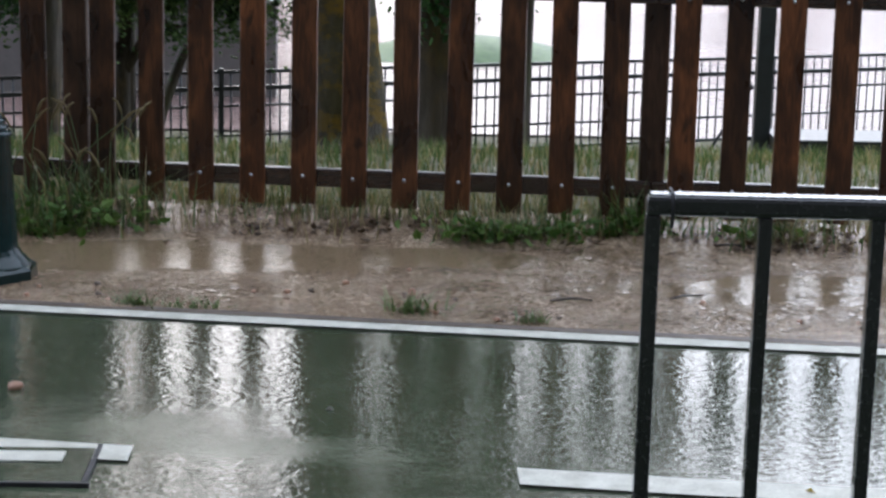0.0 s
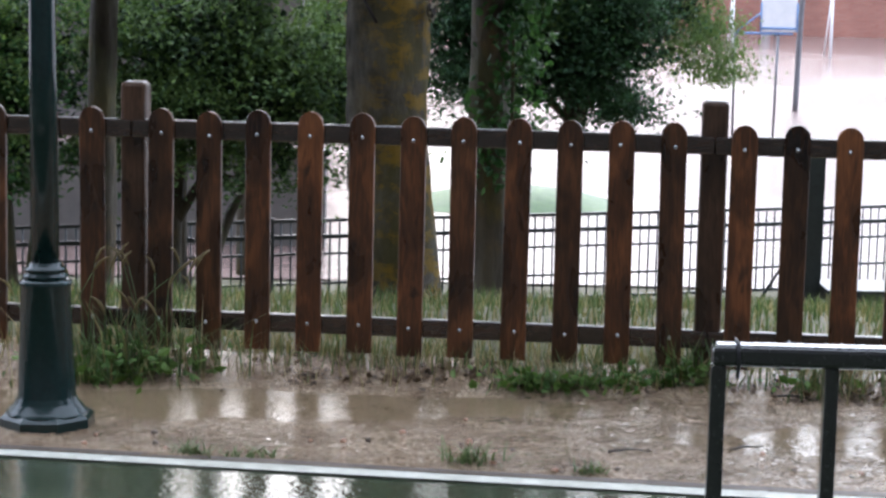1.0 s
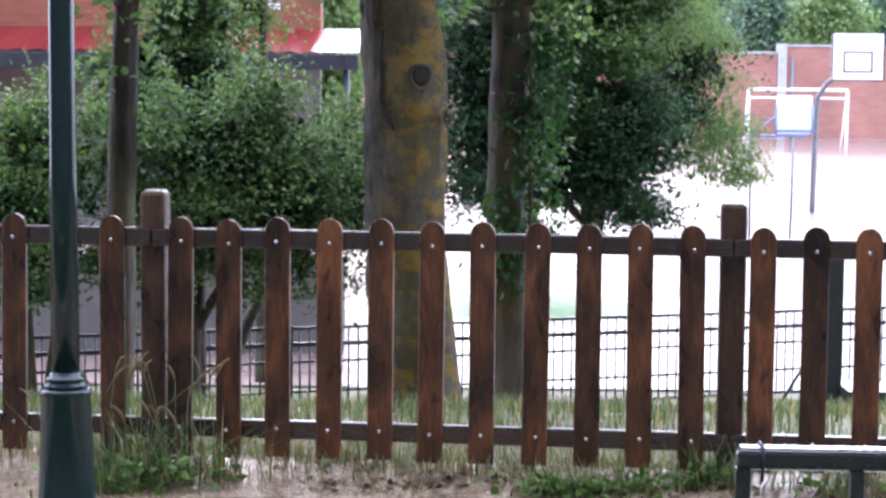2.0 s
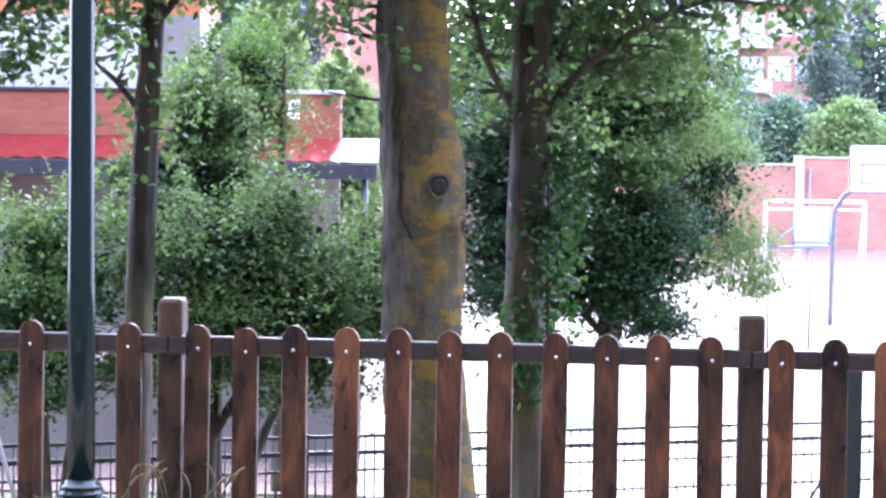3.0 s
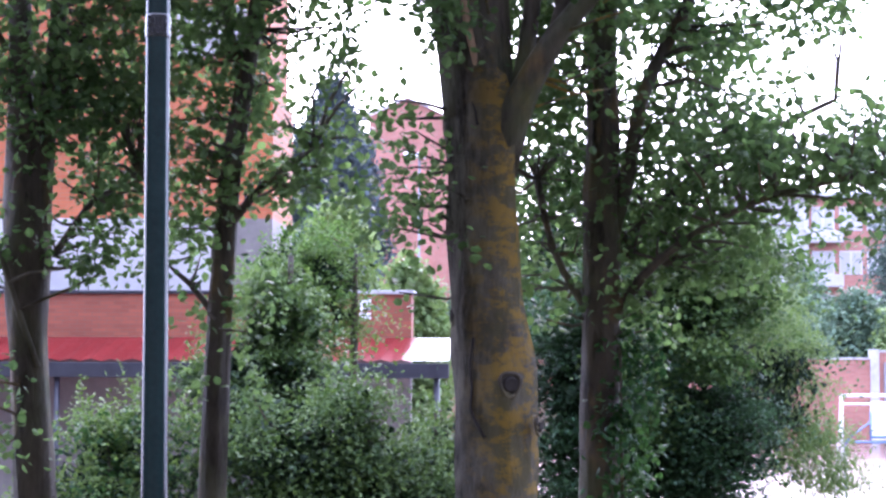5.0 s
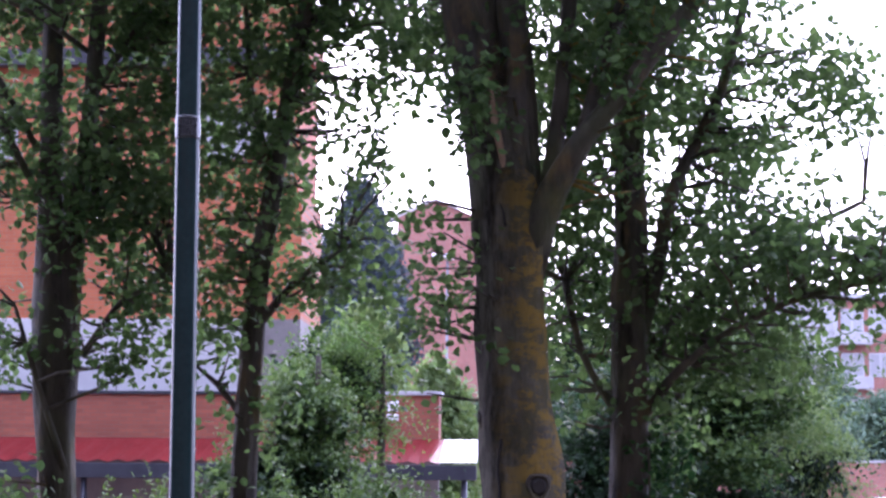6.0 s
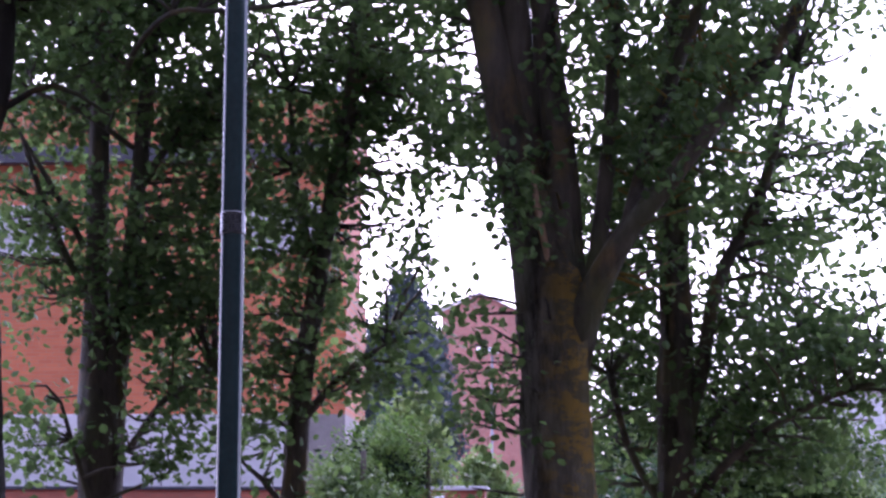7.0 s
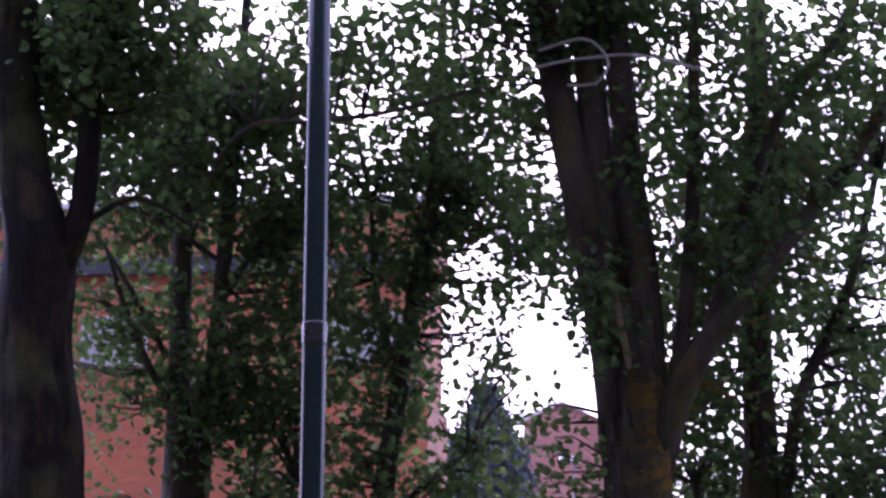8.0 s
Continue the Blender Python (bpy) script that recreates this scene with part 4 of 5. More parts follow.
Y = 9.0
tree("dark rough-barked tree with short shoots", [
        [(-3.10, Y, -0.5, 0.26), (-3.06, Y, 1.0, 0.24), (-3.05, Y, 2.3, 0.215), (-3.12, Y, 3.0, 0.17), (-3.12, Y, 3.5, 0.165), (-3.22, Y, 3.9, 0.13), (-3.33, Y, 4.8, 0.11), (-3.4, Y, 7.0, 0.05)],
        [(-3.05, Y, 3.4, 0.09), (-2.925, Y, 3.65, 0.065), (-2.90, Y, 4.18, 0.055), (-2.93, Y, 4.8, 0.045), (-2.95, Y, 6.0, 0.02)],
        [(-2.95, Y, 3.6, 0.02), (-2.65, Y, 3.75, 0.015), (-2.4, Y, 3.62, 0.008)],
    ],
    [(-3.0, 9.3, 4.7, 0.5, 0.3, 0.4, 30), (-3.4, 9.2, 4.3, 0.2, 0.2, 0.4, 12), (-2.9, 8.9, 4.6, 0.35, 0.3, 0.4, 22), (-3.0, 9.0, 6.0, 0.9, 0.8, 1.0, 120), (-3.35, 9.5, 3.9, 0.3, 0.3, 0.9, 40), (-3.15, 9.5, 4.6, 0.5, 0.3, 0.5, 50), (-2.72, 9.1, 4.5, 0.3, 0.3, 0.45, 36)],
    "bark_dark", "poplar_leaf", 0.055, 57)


# ---- shrubs and smaller trees ----
def boughs(rg, masses, spread_out, per):
    """Leaf spots on flat drooping boughs that stand out from rounded masses (x, y, z, rx, ry, rz, boughs): ones to
    colour as shaded, and ones to colour as lit on the boughs' tops and ends.
    """
    shade, light, tops = [], [], []
    for x, y, z, rx, ry, rz, n in masses:
        for k in range(n):
            v = rg.normal(size=3)
            v /= np.linalg.norm(v)
            centre = np.array((x, y, z)) + v * np.array((rx, ry, rz)) * rg.uniform(0.25, 1.0) ** 0.6
            a = spread_out * rg.uniform(0.55, 1.35)
            out = np.array((v[0], v[1], 0.0)) + rg.normal(size=3) * (0.35, 0.35, 0.0)
            out /= np.linalg.norm(out) + 1e-6
            side = np.array((-out[1], out[0], 0.0))
            m = int(per * rg.uniform(0.7, 1.3))
            s, w, h = rg.normal(0, 1.0, m), rg.normal(0, 0.62, m), rg.normal(0, 0.30, m)
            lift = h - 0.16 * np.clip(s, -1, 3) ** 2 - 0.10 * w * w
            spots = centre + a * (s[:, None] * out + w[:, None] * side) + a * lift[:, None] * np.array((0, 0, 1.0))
            # Height on the bough picks the lit or the shaded leaf colour.
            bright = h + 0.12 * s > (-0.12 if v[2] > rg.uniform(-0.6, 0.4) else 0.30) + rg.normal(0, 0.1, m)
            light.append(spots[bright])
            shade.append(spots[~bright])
            tops.append(centre)
    return np.concatenate(shade), np.concatenate(light), np.array(tops)


def bushy(name, label, category, stems, masses, core, leaf, tip, size, seed, spread_out=0.17, per=95, sprigs=0, narrow=0.7, hang=0.1):
    """A shrub or small tree: stems, an inside coloured dark for shade, boughs with tops coloured as lit, and upright
    sprigs above.
    """
    rg = np.random.default_rng(seed)
    sh = thing(name, label, category)
    for k, s in enumerate(stems):
        part("stem", tube(s, 8, 0.2, 0.1, k), "bark", sh)
    shade, light, tops = boughs(rg, masses, spread_out, per)
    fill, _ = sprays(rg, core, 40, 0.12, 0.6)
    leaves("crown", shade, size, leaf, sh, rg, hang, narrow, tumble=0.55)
    # Painted hollows: the inside leaves carry their shade in the colour.
    leaves("inner_foliage", fill, size * 1.9, "deep_leaf", sh, rg, hang, narrow, "inside leaves coloured dark for shade", 0.55)
    if sprigs:
        high = tops[tops[:, 2] > np.quantile(tops[:, 2], 0.45)]
        foot = high[rg.integers(0, len(high), sprigs)]
        up = rg.uniform(0.10, 0.34, sprigs)
        u = rg.uniform(0, 1, (sprigs, 16))
        lean = rg.normal(0, 0.22, (sprigs, 1, 2))
        rise = u * up[:, None]
        shoots = np.concatenate([foot[:, None, :2] + lean * rise[..., None], (foot[:, None, 2] + rise + 0.06)[..., None]], -1)
        shoots += rg.normal(size=shoots.shape) * (0.03 * (1.15 - u))[..., None]
        light = np.concatenate([light, shoots.reshape(-1, 3)])
    leaves("lit_tops_and_sprigs", light, size * 0.95, tip, sh, rg, hang - 0.35, narrow * 0.9, "bough tops and young sprigs in a lit leaf colour", 0.55)
    twigs("twig_mass", tops, stems, sh, rg, "bark", 0.35, 0.006)
    return sh


bushy("shrub", "yellowish green shrub behind the fence", "shrub", [[(-2.85, 13.6, -1.2, 0.05), (-2.9, 13.6, -0.2, 0.04), (-2.95, 13.6, 0.9, 0.015)], [(-2.8, 13.6, -1.2, 0.04), (-2.6, 13.6, 0.5, 0.015)]],
      [(-3.1, 13.6, 0.70, 0.45, 0.4, 0.55, 21), (-2.65, 13.6, 0.90, 0.42, 0.4, 0.50, 20), (-2.8, 13.5, 0.10, 0.6, 0.4, 0.30, 15)],
      [(-2.9, 13.8, 0.55, 0.45, 0.3, 0.6, 60)], "shrub_leaf", "shrub_mid", 0.043, 81, 0.19, 200, 60)
bushy("shrub", "dense bluish green shrub behind the fence", "shrub", [[(-1.78, 14.0, -1.3, 0.075), (-1.80, 14.0, -0.6, 0.06), (-1.74, 14.0, 0.3, 0.045), (-1.7, 14.0, 1.0, 0.02)], [(-1.78, 14.0, -0.4, 0.04), (-1.3, 13.9, 0.4, 0.02)], [(-1.80, 14.0, -0.3, 0.04), (-2.3, 13.9, 0.5, 0.02)]],
      [(-2.05, 13.9, 0.98, 0.42, 0.4, 0.45, 21), (-1.35, 13.9, 1.08, 0.50, 0.45, 0.45, 27), (-0.92, 13.9, 0.70, 0.35, 0.4, 0.52, 20), (-1.75, 13.7, 0.45, 0.55, 0.35, 0.38, 21), (-1.25, 13.8, 0.08, 0.48, 0.35, 0.30, 15), (-2.2, 13.9, 0.15, 0.35, 0.3, 0.3, 10)],
      [(-1.6, 14.1, 0.7, 0.55, 0.35, 0.6, 120), (-1.2, 14.1, 0.4, 0.5, 0.3, 0.45, 60)], "shrub_blue", "shrub_tip", 0.043, 71, 0.20, 210, 90)
bushy("shrub", "mid-green leafy shrub behind the thick trunk", "shrub", [[(-1.72, 14.2, -1.3, 0.05), (-1.35, 14.4, -0.2, 0.035), (-0.78, 14.6, 0.5, 0.025), (-0.75, 14.6, 1.2, 0.012)]],
      [(-0.72, 14.6, 0.80, 0.28, 0.3, 0.55, 24), (-0.55, 14.6, 0.25, 0.25, 0.3, 0.4, 12)], [(-0.72, 14.7, 0.6, 0.25, 0.2, 0.5, 30)], "shrub_blue", "shrub_mid", 0.043, 82, 0.17, 170, 24)
bushy("shrub", "columnar green shrub taller than its neighbours", "shrub", [[(-1.88, 15.0, -1.3, 0.06), (-1.88, 15.0, 0.8, 0.05), (-1.88, 15.0, 2.4, 0.02)]],
      [(-1.98, 15.0, 2.02, 0.25, 0.3, 0.34, 22), (-1.90, 15.0, 1.55, 0.27, 0.35, 0.45, 24), (-2.42, 15.0, 1.60, 0.24, 0.3, 0.42, 18), (-1.95, 15.1, 1.0, 0.42, 0.3, 0.4, 22)],
      [(-1.95, 15.2, 1.50, 0.20, 0.2, 0.55, 60), (-2.3, 15.1, 1.25, 0.3, 0.25, 0.5, 50)], "shrub_blue", "shrub_tip", 0.043, 72, 0.15, 190, 50)
bushy("tree", "pale yellowish tree behind the columnar shrub", "tree", [[(-1.62, 17.4, -1.3, 0.06), (-1.62, 17.4, 1.2, 0.045), (-1.6, 17.4, 2.6, 0.015)]],
      [(-2.05, 17.4, 2.55, 0.36, 0.3, 0.36, 26), (-1.75, 17.4, 2.1, 0.25, 0.3, 0.40, 18), (-2.4, 17.4, 2.2, 0.3, 0.3, 0.4, 14)], [(-2.0, 17.5, 2.3, 0.32, 0.2, 0.45, 34)], "shrub_mid", "shrub_light", 0.042, 73, 0.17, 160, 44)
bushy("tree", "tall mid-green tree behind the evergreen", "tree", [[(0.75, 17.8, -1.4, 0.09), (0.75, 17.8, 1.2, 0.07), (0.7, 17.8, 3.0, 0.03)], [(0.74, 17.8, 1.0, 0.04), (1.5, 17.8, 2.3, 0.02)]],
      [(0.35, 17.8, 2.3, 0.6, 0.5, 0.9, 46), (1.0, 17.8, 2.6, 0.75, 0.5, 0.9, 58), (1.6, 17.8, 2.2, 0.6, 0.5, 0.7, 40), (0.15, 17.8, 3.2, 0.35, 0.4, 0.5, 18), (1.95, 17.8, 1.7, 0.40, 0.4, 0.5, 20)],
      [(0.4, 18.0, 2.1, 0.5, 0.3, 0.8, 80), (1.1, 18.0, 2.3, 0.6, 0.3, 0.7, 90)], "dark_leaf", "leaf_mid", 0.050, 76, 0.24, 140)
bushy("tree", "round dark evergreen tree with a thin trunk", "tree", [[(1.10, 15, -1.3, 0.065), (1.09, 15, -0.4, 0.06), (1.08, 15, 0.4, 0.05), (1.0, 15, 1.6, 0.03)], [(1.08, 15, 0.3, 0.03), (0.4, 15, 1.0, 0.02)], [(1.08, 15, 0.4, 0.03), (1.6, 15, 0.9, 0.015)]],
      [(0.40, 15, 1.15, 0.40, 0.5, 0.6, 36), (1.30, 15, 1.02, 0.50, 0.5, 0.48, 52), (0.95, 15, 1.25, 0.45, 0.5, 0.55, 36), (0.18, 15, 0.66, 0.20, 0.4, 0.30, 15), (1.38, 15, 0.50, 0.32, 0.4, 0.16, 18), (0.3, 15, 1.9, 0.38, 0.5, 0.55, 30), (0.85, 15, 0.60, 0.30, 0.4, 0.16, 14)],
      [(0.45, 15.2, 1.25, 0.40, 0.35, 0.6, 130), (1.2, 15.2, 1.05, 0.50, 0.35, 0.45, 130)], "dark_leaf", "dark_tip", 0.040, 74, 0.19, 200)
bushy("tree", "leafy mid-green tree overhanging the evergreen", "tree", [[(1.24, 16.8, -1.35, 0.06), (1.24, 16.8, 0.9, 0.05), (1.15, 16.6, 1.6, 0.03), (1.1, 15.6, 2.3, 0.015)]],
      [(1.0, 14.7, 2.05, 0.36, 0.3, 0.40, 20), (1.45, 14.7, 2.10, 0.36, 0.3, 0.42, 20), (1.2, 14.5, 1.66, 0.42, 0.25, 0.18, 14), (0.85, 14.7, 2.5, 0.35, 0.3, 0.3, 16), (1.7, 14.9, 2.45, 0.3, 0.3, 0.25, 12), (0.75, 14.5, 1.3, 0.12, 0.2, 0.45, 8)],
      [(1.2, 15.0, 2.05, 0.42, 0.2, 0.4, 60)], "leaf_mid", "shrub_tip", 0.048, 77, 0.16, 120)
bushy("tree", "light green weeping tree beside the court", "tree", [[(1.22, 16.3, -1.35, 0.055), (1.3, 16.3, 0.6, 0.045), (1.7, 16.2, 1.6, 0.025), (1.9, 16.2, 2.1, 0.012)]],
      [(2.02, 16.2, 1.75, 0.28, 0.4, 0.55, 30), (2.2, 16.2, 1.08, 0.28, 0.35, 0.45, 28), (1.75, 15.6, 2.05, 0.3, 0.4, 0.35, 18), (2.4, 16.2, 0.80, 0.16, 0.3, 0.20, 10)],
      [(1.92, 16.3, 1.4, 0.2, 0.2, 0.5, 30)], "light_leaf", "light_leaf", 0.044, 75, 0.15, 120, 0, 0.5, 0.9)


# ---- grass and weeds ----
def on_ground(rng, n, x0, x1, y0, y1):
    x, y = rng.uniform(x0, x1, n), rng.uniform(y0, y1, n)
    return [(a, b, height(a, b) - 0.01) for a, b in zip(x, y)]


rng = np.random.default_rng(9)
turf = blades("grass", on_ground(rng, 7000, -4.5, 4.5, 7.0, 14.5) + on_ground(rng, 9000, -3.5, 3.5, 7.0, 10.5), 0.10, 0.006, "grass", None, rng)
tagged(turf, "unmown wet green grass behind the fence", "grass", kind="stuff")
edge_spots = []
for a in rng.uniform(-3.2, 3.2, 5200):
    b = fence_y(a) + rng.normal(0.02, 0.09)
    if noise.noise(Vector((a * 2.1, 0, 5))) + 0.35 > rng.random() * 0.9:
        edge_spots.append((a, b, height(a, b) - 0.01))
verge = blades("grass_verge", edge_spots, 0.085, 0.005, "grass", None, rng, 0.5)
tagged(verge, "patchy green grass along the fence foot", "grass", kind="stuff")
dry = blades("dry_grass", [(a, b, height(a, b) - 0.005) for a, b in ((q, fence_y(q) + rng.normal(0.05, 0.14)) for q in rng.uniform(-3.2, 3.2, 3800))] + on_ground(rng, 6000, -3.5, 3.5, 7.0, 9.6), 0.09, 0.0045, "straw", None, rng, 0.6)
tagged(dry, "dry straw-coloured grass along the fence foot", "grass", kind="stuff")


litter_at = []
for a in rng.uniform(-3.0, 3.0, 2600):
    b = fence_y(a) - 0.12 + rng.normal(0, 0.10)
    if noise.noise(Vector((a * 3.0, b * 5, 15))) + 0.3 > rng.random() * 0.8:
        litter_at.append((a, b, height(a, b) + 0.009))
litter = leaves("leaf_litter", litter_at, 0.030, "litter", None, rng, 0.0, 0.8, tumble=0.4)
tagged(litter, "brown dead leaves and crumbs of earth along the fence", "leaf litter", kind="stuff")


def weed(x, y, n, tall, wide, leafy, seed, label):
    rg = np.random.default_rng(seed)
    w = thing("weed", label, "weed", (0, 0, 0), "weeds along the fence")
    spots = np.stack([x + rg.normal(0, wide, n), y + rg.normal(0, wide * 0.5, n), np.full(n, -0.008)], -1)
    blades("blade_tuft", spots, tall, 0.007, "grass", w, rg, 0.95)
    if tall > 0.1:
        blades("dry_tuft", spots[::3] + np.array((0.012, -0.01, 0.0)), tall * 1.1, 0.004, "straw", w, rg, 0.7, "dry straw-coloured blades")
    if leafy:
        s = np.stack([x + rg.normal(0, wide * 1.1, leafy), y + rg.normal(-0.02, wide * 0.5, leafy), rg.uniform(0.01, tall * 0.5, leafy)], -1)
        leaves("leaf_tuft", s, 0.042, "shrub_light", w, rg, 0.2, 0.7)
    return w


weed(-1.02, 6.70, 90, 0.25, 0.12, 160, 1, "tall wet weeds with seed heads at the fence foot")
weed(-0.80, 6.78, 40, 0.20, 0.10, 20, 2, "drooping grass tuft at the fence foot")
weed(-1.12, 6.60, 80, 0.13, 0.09, 50, 3, "low green weeds at the fence foot")
weed(0.42, 6.62, 60, 0.12, 0.09, 170, 4, "leafy green weeds at the fence foot")
weed(0.64, 6.66, 60, 0.12, 0.09, 150, 5, "leafy green weeds at the fence foot")
weed(0.92, 6.66, 70, 0.20, 0.07, 90, 6, "leafy green weeds at the fence post")
weed(-0.655, 5.60, 70, 0.055, 0.035, 0, 7, "small grass tuft at the lane's edge")
weed(-0.49, 5.58, 60, 0.045, 0.045, 0, 8, "small grass tuft at the lane's edge")
weed(0.15, 5.56, 80, 0.07, 0.04, 0, 9, "small grass tuft at the lane's edge")
weed(0.50, 5.47, 40, 0.05, 0.03, 0, 10, "small grass tuft at the lane's edge")
weed(1.35, 6.6, 120, 0.16, 0.12, 30, 12, "low weeds beside the fence")


def ivy():
    rg = np.random.default_rng(60)
    iv = thing("ivy", "climbing ivy clinging to the slender trunk", "ivy")
    spots, hearts = sprays(rg, [(0.47, 10.2, 1.0, 0.14, 0.12, 0.62, 70), (0.30, 10.18, 0.55, 0.12, 0.1, 0.3, 30), (0.5, 10.25, 1.5, 0.12, 0.12, 0.35, 22)], 11, 0.06)
    leaves("foliage", spots, 0.045, "shrub_leaf", iv, rg, 0.6, 0.9)
    part("stem", tube([(0.43, 10.2, -0.3, 0.012), (0.44, 10.19, 0.6, 0.010), (0.43, 10.2, 1.6, 0.006)], 6, 0.15), "bark", iv)


ivy()


def seed_heads():
    rg = np.random.default_rng(77)
    th = thing("tall_grass", "tall grass stalks with drooping seed heads", "grass")
    for k in range(22):
        x, y = -0.98 + rg.normal(0, 0.15), 6.69 + rg.normal(0, 0.03)
        h, lean = rg.uniform(0.20, 0.42), rg.normal(0.01, 0.045)
        st = part("stalk", tube([(x, y, -0.01, 0.0025), (x + lean * 0.5, y, h * 0.6, 0.002), (x + lean * 1.4, y, h, 0.0015)], 5, 0.1), "grass", th)
        d = math.copysign(1, lean)
        part("seed_head", tube([(x + lean * 1.4, y, h, 0.002), (x + lean * 1.5 + 0.006 * d, y, h + 0.022, 0.005), (x + lean * 1.6 + 0.016 * d, y, h + 0.046, 0.0045), (x + lean * 1.7 + 0.032 * d, y, h + 0.058, 0.0015)], 6, 0.015, 0.3, k), "straw", st)


seed_heads()


# ---- small things on the lane ----
def pebble(x, y, r, mat, label, seed, z=0.0):
    bm = bmesh.new()
    bmesh.ops.create_icosphere(bm, subdivisions=2, radius=r)
    for v in bm.verts:
        v.co *= 1 + 0.3 * noise.noise(v.co / r + Vector((seed, 0, 0)))
        v.co.z *= 0.7
    ob = smooth(part("stone", bm, mat))
    ob.location = (x, y, z + r * 0.55)
    return tagged(ob, label, "stone")


pebble(-0.849, 4.74, 0.020, "stone", "small reddish brown stone on the wet lane", 1)
pebble(-0.066, 4.60, 0.009, "twig", "tiny dark scrap on the wet lane", 2)
rs = np.random.default_rng(4)
for k in range(34):
    gx = rs.uniform(-1.3, 1.6)
    gy = line_y(gx) + 0.08 + rs.exponential(0.25)
    if gy < fence_y(gx) - 0.15:
        pebble(gx, gy, rs.uniform(0.004, 0.011), "stone" if k % 3 else "kerb", "small stone on the wet soil", k, height(gx, gy) - 0.003)
for x, y, a in ((0.62, 5.72, 10), (1.25, 6.5, -20), (0.98, 5.8, 30)):
    st = part("twig", tube([(-0.06, 0, 0.006, 0.004), (0, 0.01, 0.010, 0.004), (0.07, -0.005, 0.006, 0.002)], 5, 0.03), "twig")
    st.location, st.rotation_euler = (x, y, height(x, y)), (0, 0, radians(a))
    tagged(st, "dark broken twig on the wet soil", "twig")
lf = leaves("fallen_leaf", [(0.0, 0.0, 0.0)], 0.06, "yellow", None, np.random.default_rng(3), 0.0)
lf.location = (0.985, 4.02, 0.02)
tagged(lf, "yellow fallen leaf on the lane", "leaf")


def manhole():
    mh = thing("manhole_cover", "square utility cover with pale cement patch in the lane", "manhole cover", (-0.66, 4.15, 0.0))
    part("cover", block((-0.17, -0.13, -0.01), (0.08, 0.11, 0.012), 0.004), "lane", mh)
    part("frame", block((-0.17, -0.142, -0.01), (0.10, -0.131, 0.014), 0.002), "black", mh)
    part("frame", block((0.081, -0.13, -0.01), (0.092, 0.13, 0.014), 0.002), "black", mh)
    part("cement_patch", block((-0.13, 0.0, 0.012), (0.02, 0.07, 0.016), 0.002), "paint", mh)
    return mh


manhole()


# ---- metal mesh railing, post and box at the court's edge ----
def mesh_railing():
    ml = thing("mesh_railing", "low dark metal mesh railing along the court", "railing", (0, 15.98, COURT))
    length = 5.2
    for x0 in spread(-length, length - 1.3, 7):
        part("post", block((x0 - 0.02, -0.02, -0.05), (x0 + 0.02, 0.02, 0.80), 0.003), "mesh_paint", ml)
        for z in (0.77, 0.64, 0.50, 0.26, 0.06):
            r = 0.017 if z == 0.64 else 0.013 if z in (0.77, 0.06) else 0.010
            part("rail", block((x0 + 0.021, -r, z - r), (x0 + 1.299, r, z + r)), "mesh_paint", ml)
        for k in range(1, 16):
            part("bar", bar((x0 + 0.08125 * k, 0, 0.05), (x0 + 0.08125 * k, 0, 0.78), 0.0085, 4), "mesh_paint", ml)
    ml.rotation_euler = (0, 0, math.atan2(2.6, 7.1))
    return ml


mesh_railing()


def gate_post():
    gp_ = thing("gate_frame", "dark green steel gate frame at the court's edge", "gate", (2.86, 14.4, height(2.86, 14.4)))
    part("post", block((-0.06, -0.05, -0.1), (0.06, 0.05, 1.42), 0.006), "mesh_paint", gp_)
    part("head_rail", block((0.061, -0.03, 1.36), (2.0, 0.03, 1.41), 0.004), "mesh_paint", gp_)
    part("brace", bar((-0.5, 0, 0.05), (-0.08, 0, 0.75), 0.012, 6), "mesh_paint", gp_)
    return gp_


gate_post()
low = thing("low_wall", "low grey rendered wall beyond the mesh railing", "wall", (0, 19.5, COURT))
part("body", block((-9, 0, -0.1), (-1.0, 0.3, 0.92), 0.01), "low_wall", low)
part("coping", block((-9.02, -0.04, 0.921), (-0.97, 0.34, 0.98), 0.01), "low_wall", low)
stay = part("steel_stay", bar((-3.145, 13, height(-3, 13) + 0.95), (-2.86, 13, height(-3, 13) - 0.05), 0.014, 8), "coping")
tagged(stay, "pale slanting steel stay behind the fence", "stay")
pole = part("steel_post", bar((0.225, 15.6, height(0.225, 15.6) - 0.05), (0.225, 15.6, 0.05), 0.018, 8), "mesh_paint")
tagged(pole, "thin dark steel post beside the court", "post")
bx = thing("storage_box", "low dark steel box beside the court", "box", (3.35, 14.3, height(3.35, 14.3)))
part("body", block((-0.42, -0.25, -0.1), (0.7, 0.25, 0.36), 0.01), "mesh_paint", bx)
part("lid", block((-0.44, -0.27, 0.361), (0.72, 0.27, 0.39), 0.006), "mesh_paint", bx)

bmn = bmesh.new()
for i in range(25):
    for j in range(9):
        u, v = i / 24 * 2 - 1, j / 8 * 2 - 1
        bmn.verts.new((u * 1.25, v * 0.9, 0.25 * max(0.0, 1 - u * u) ** 0.7 * max(0.0, 1 - v * v)))
bmn.verts.ensure_lookup_table()
for i in range(24):
    for j in range(8):
        bmn.faces.new((bmn.verts[i * 9 + j], bmn.verts[(i + 1) * 9 + j], bmn.verts[(i + 1) * 9 + j + 1], bmn.verts[i * 9 + j + 1])).smooth = True
mound = part("grass_mound", bmn, "mound")
mound.location = (1.05, 23.4, COURT + 0.01)
tagged(mound, "low mown green grass mound by the court", "mound")


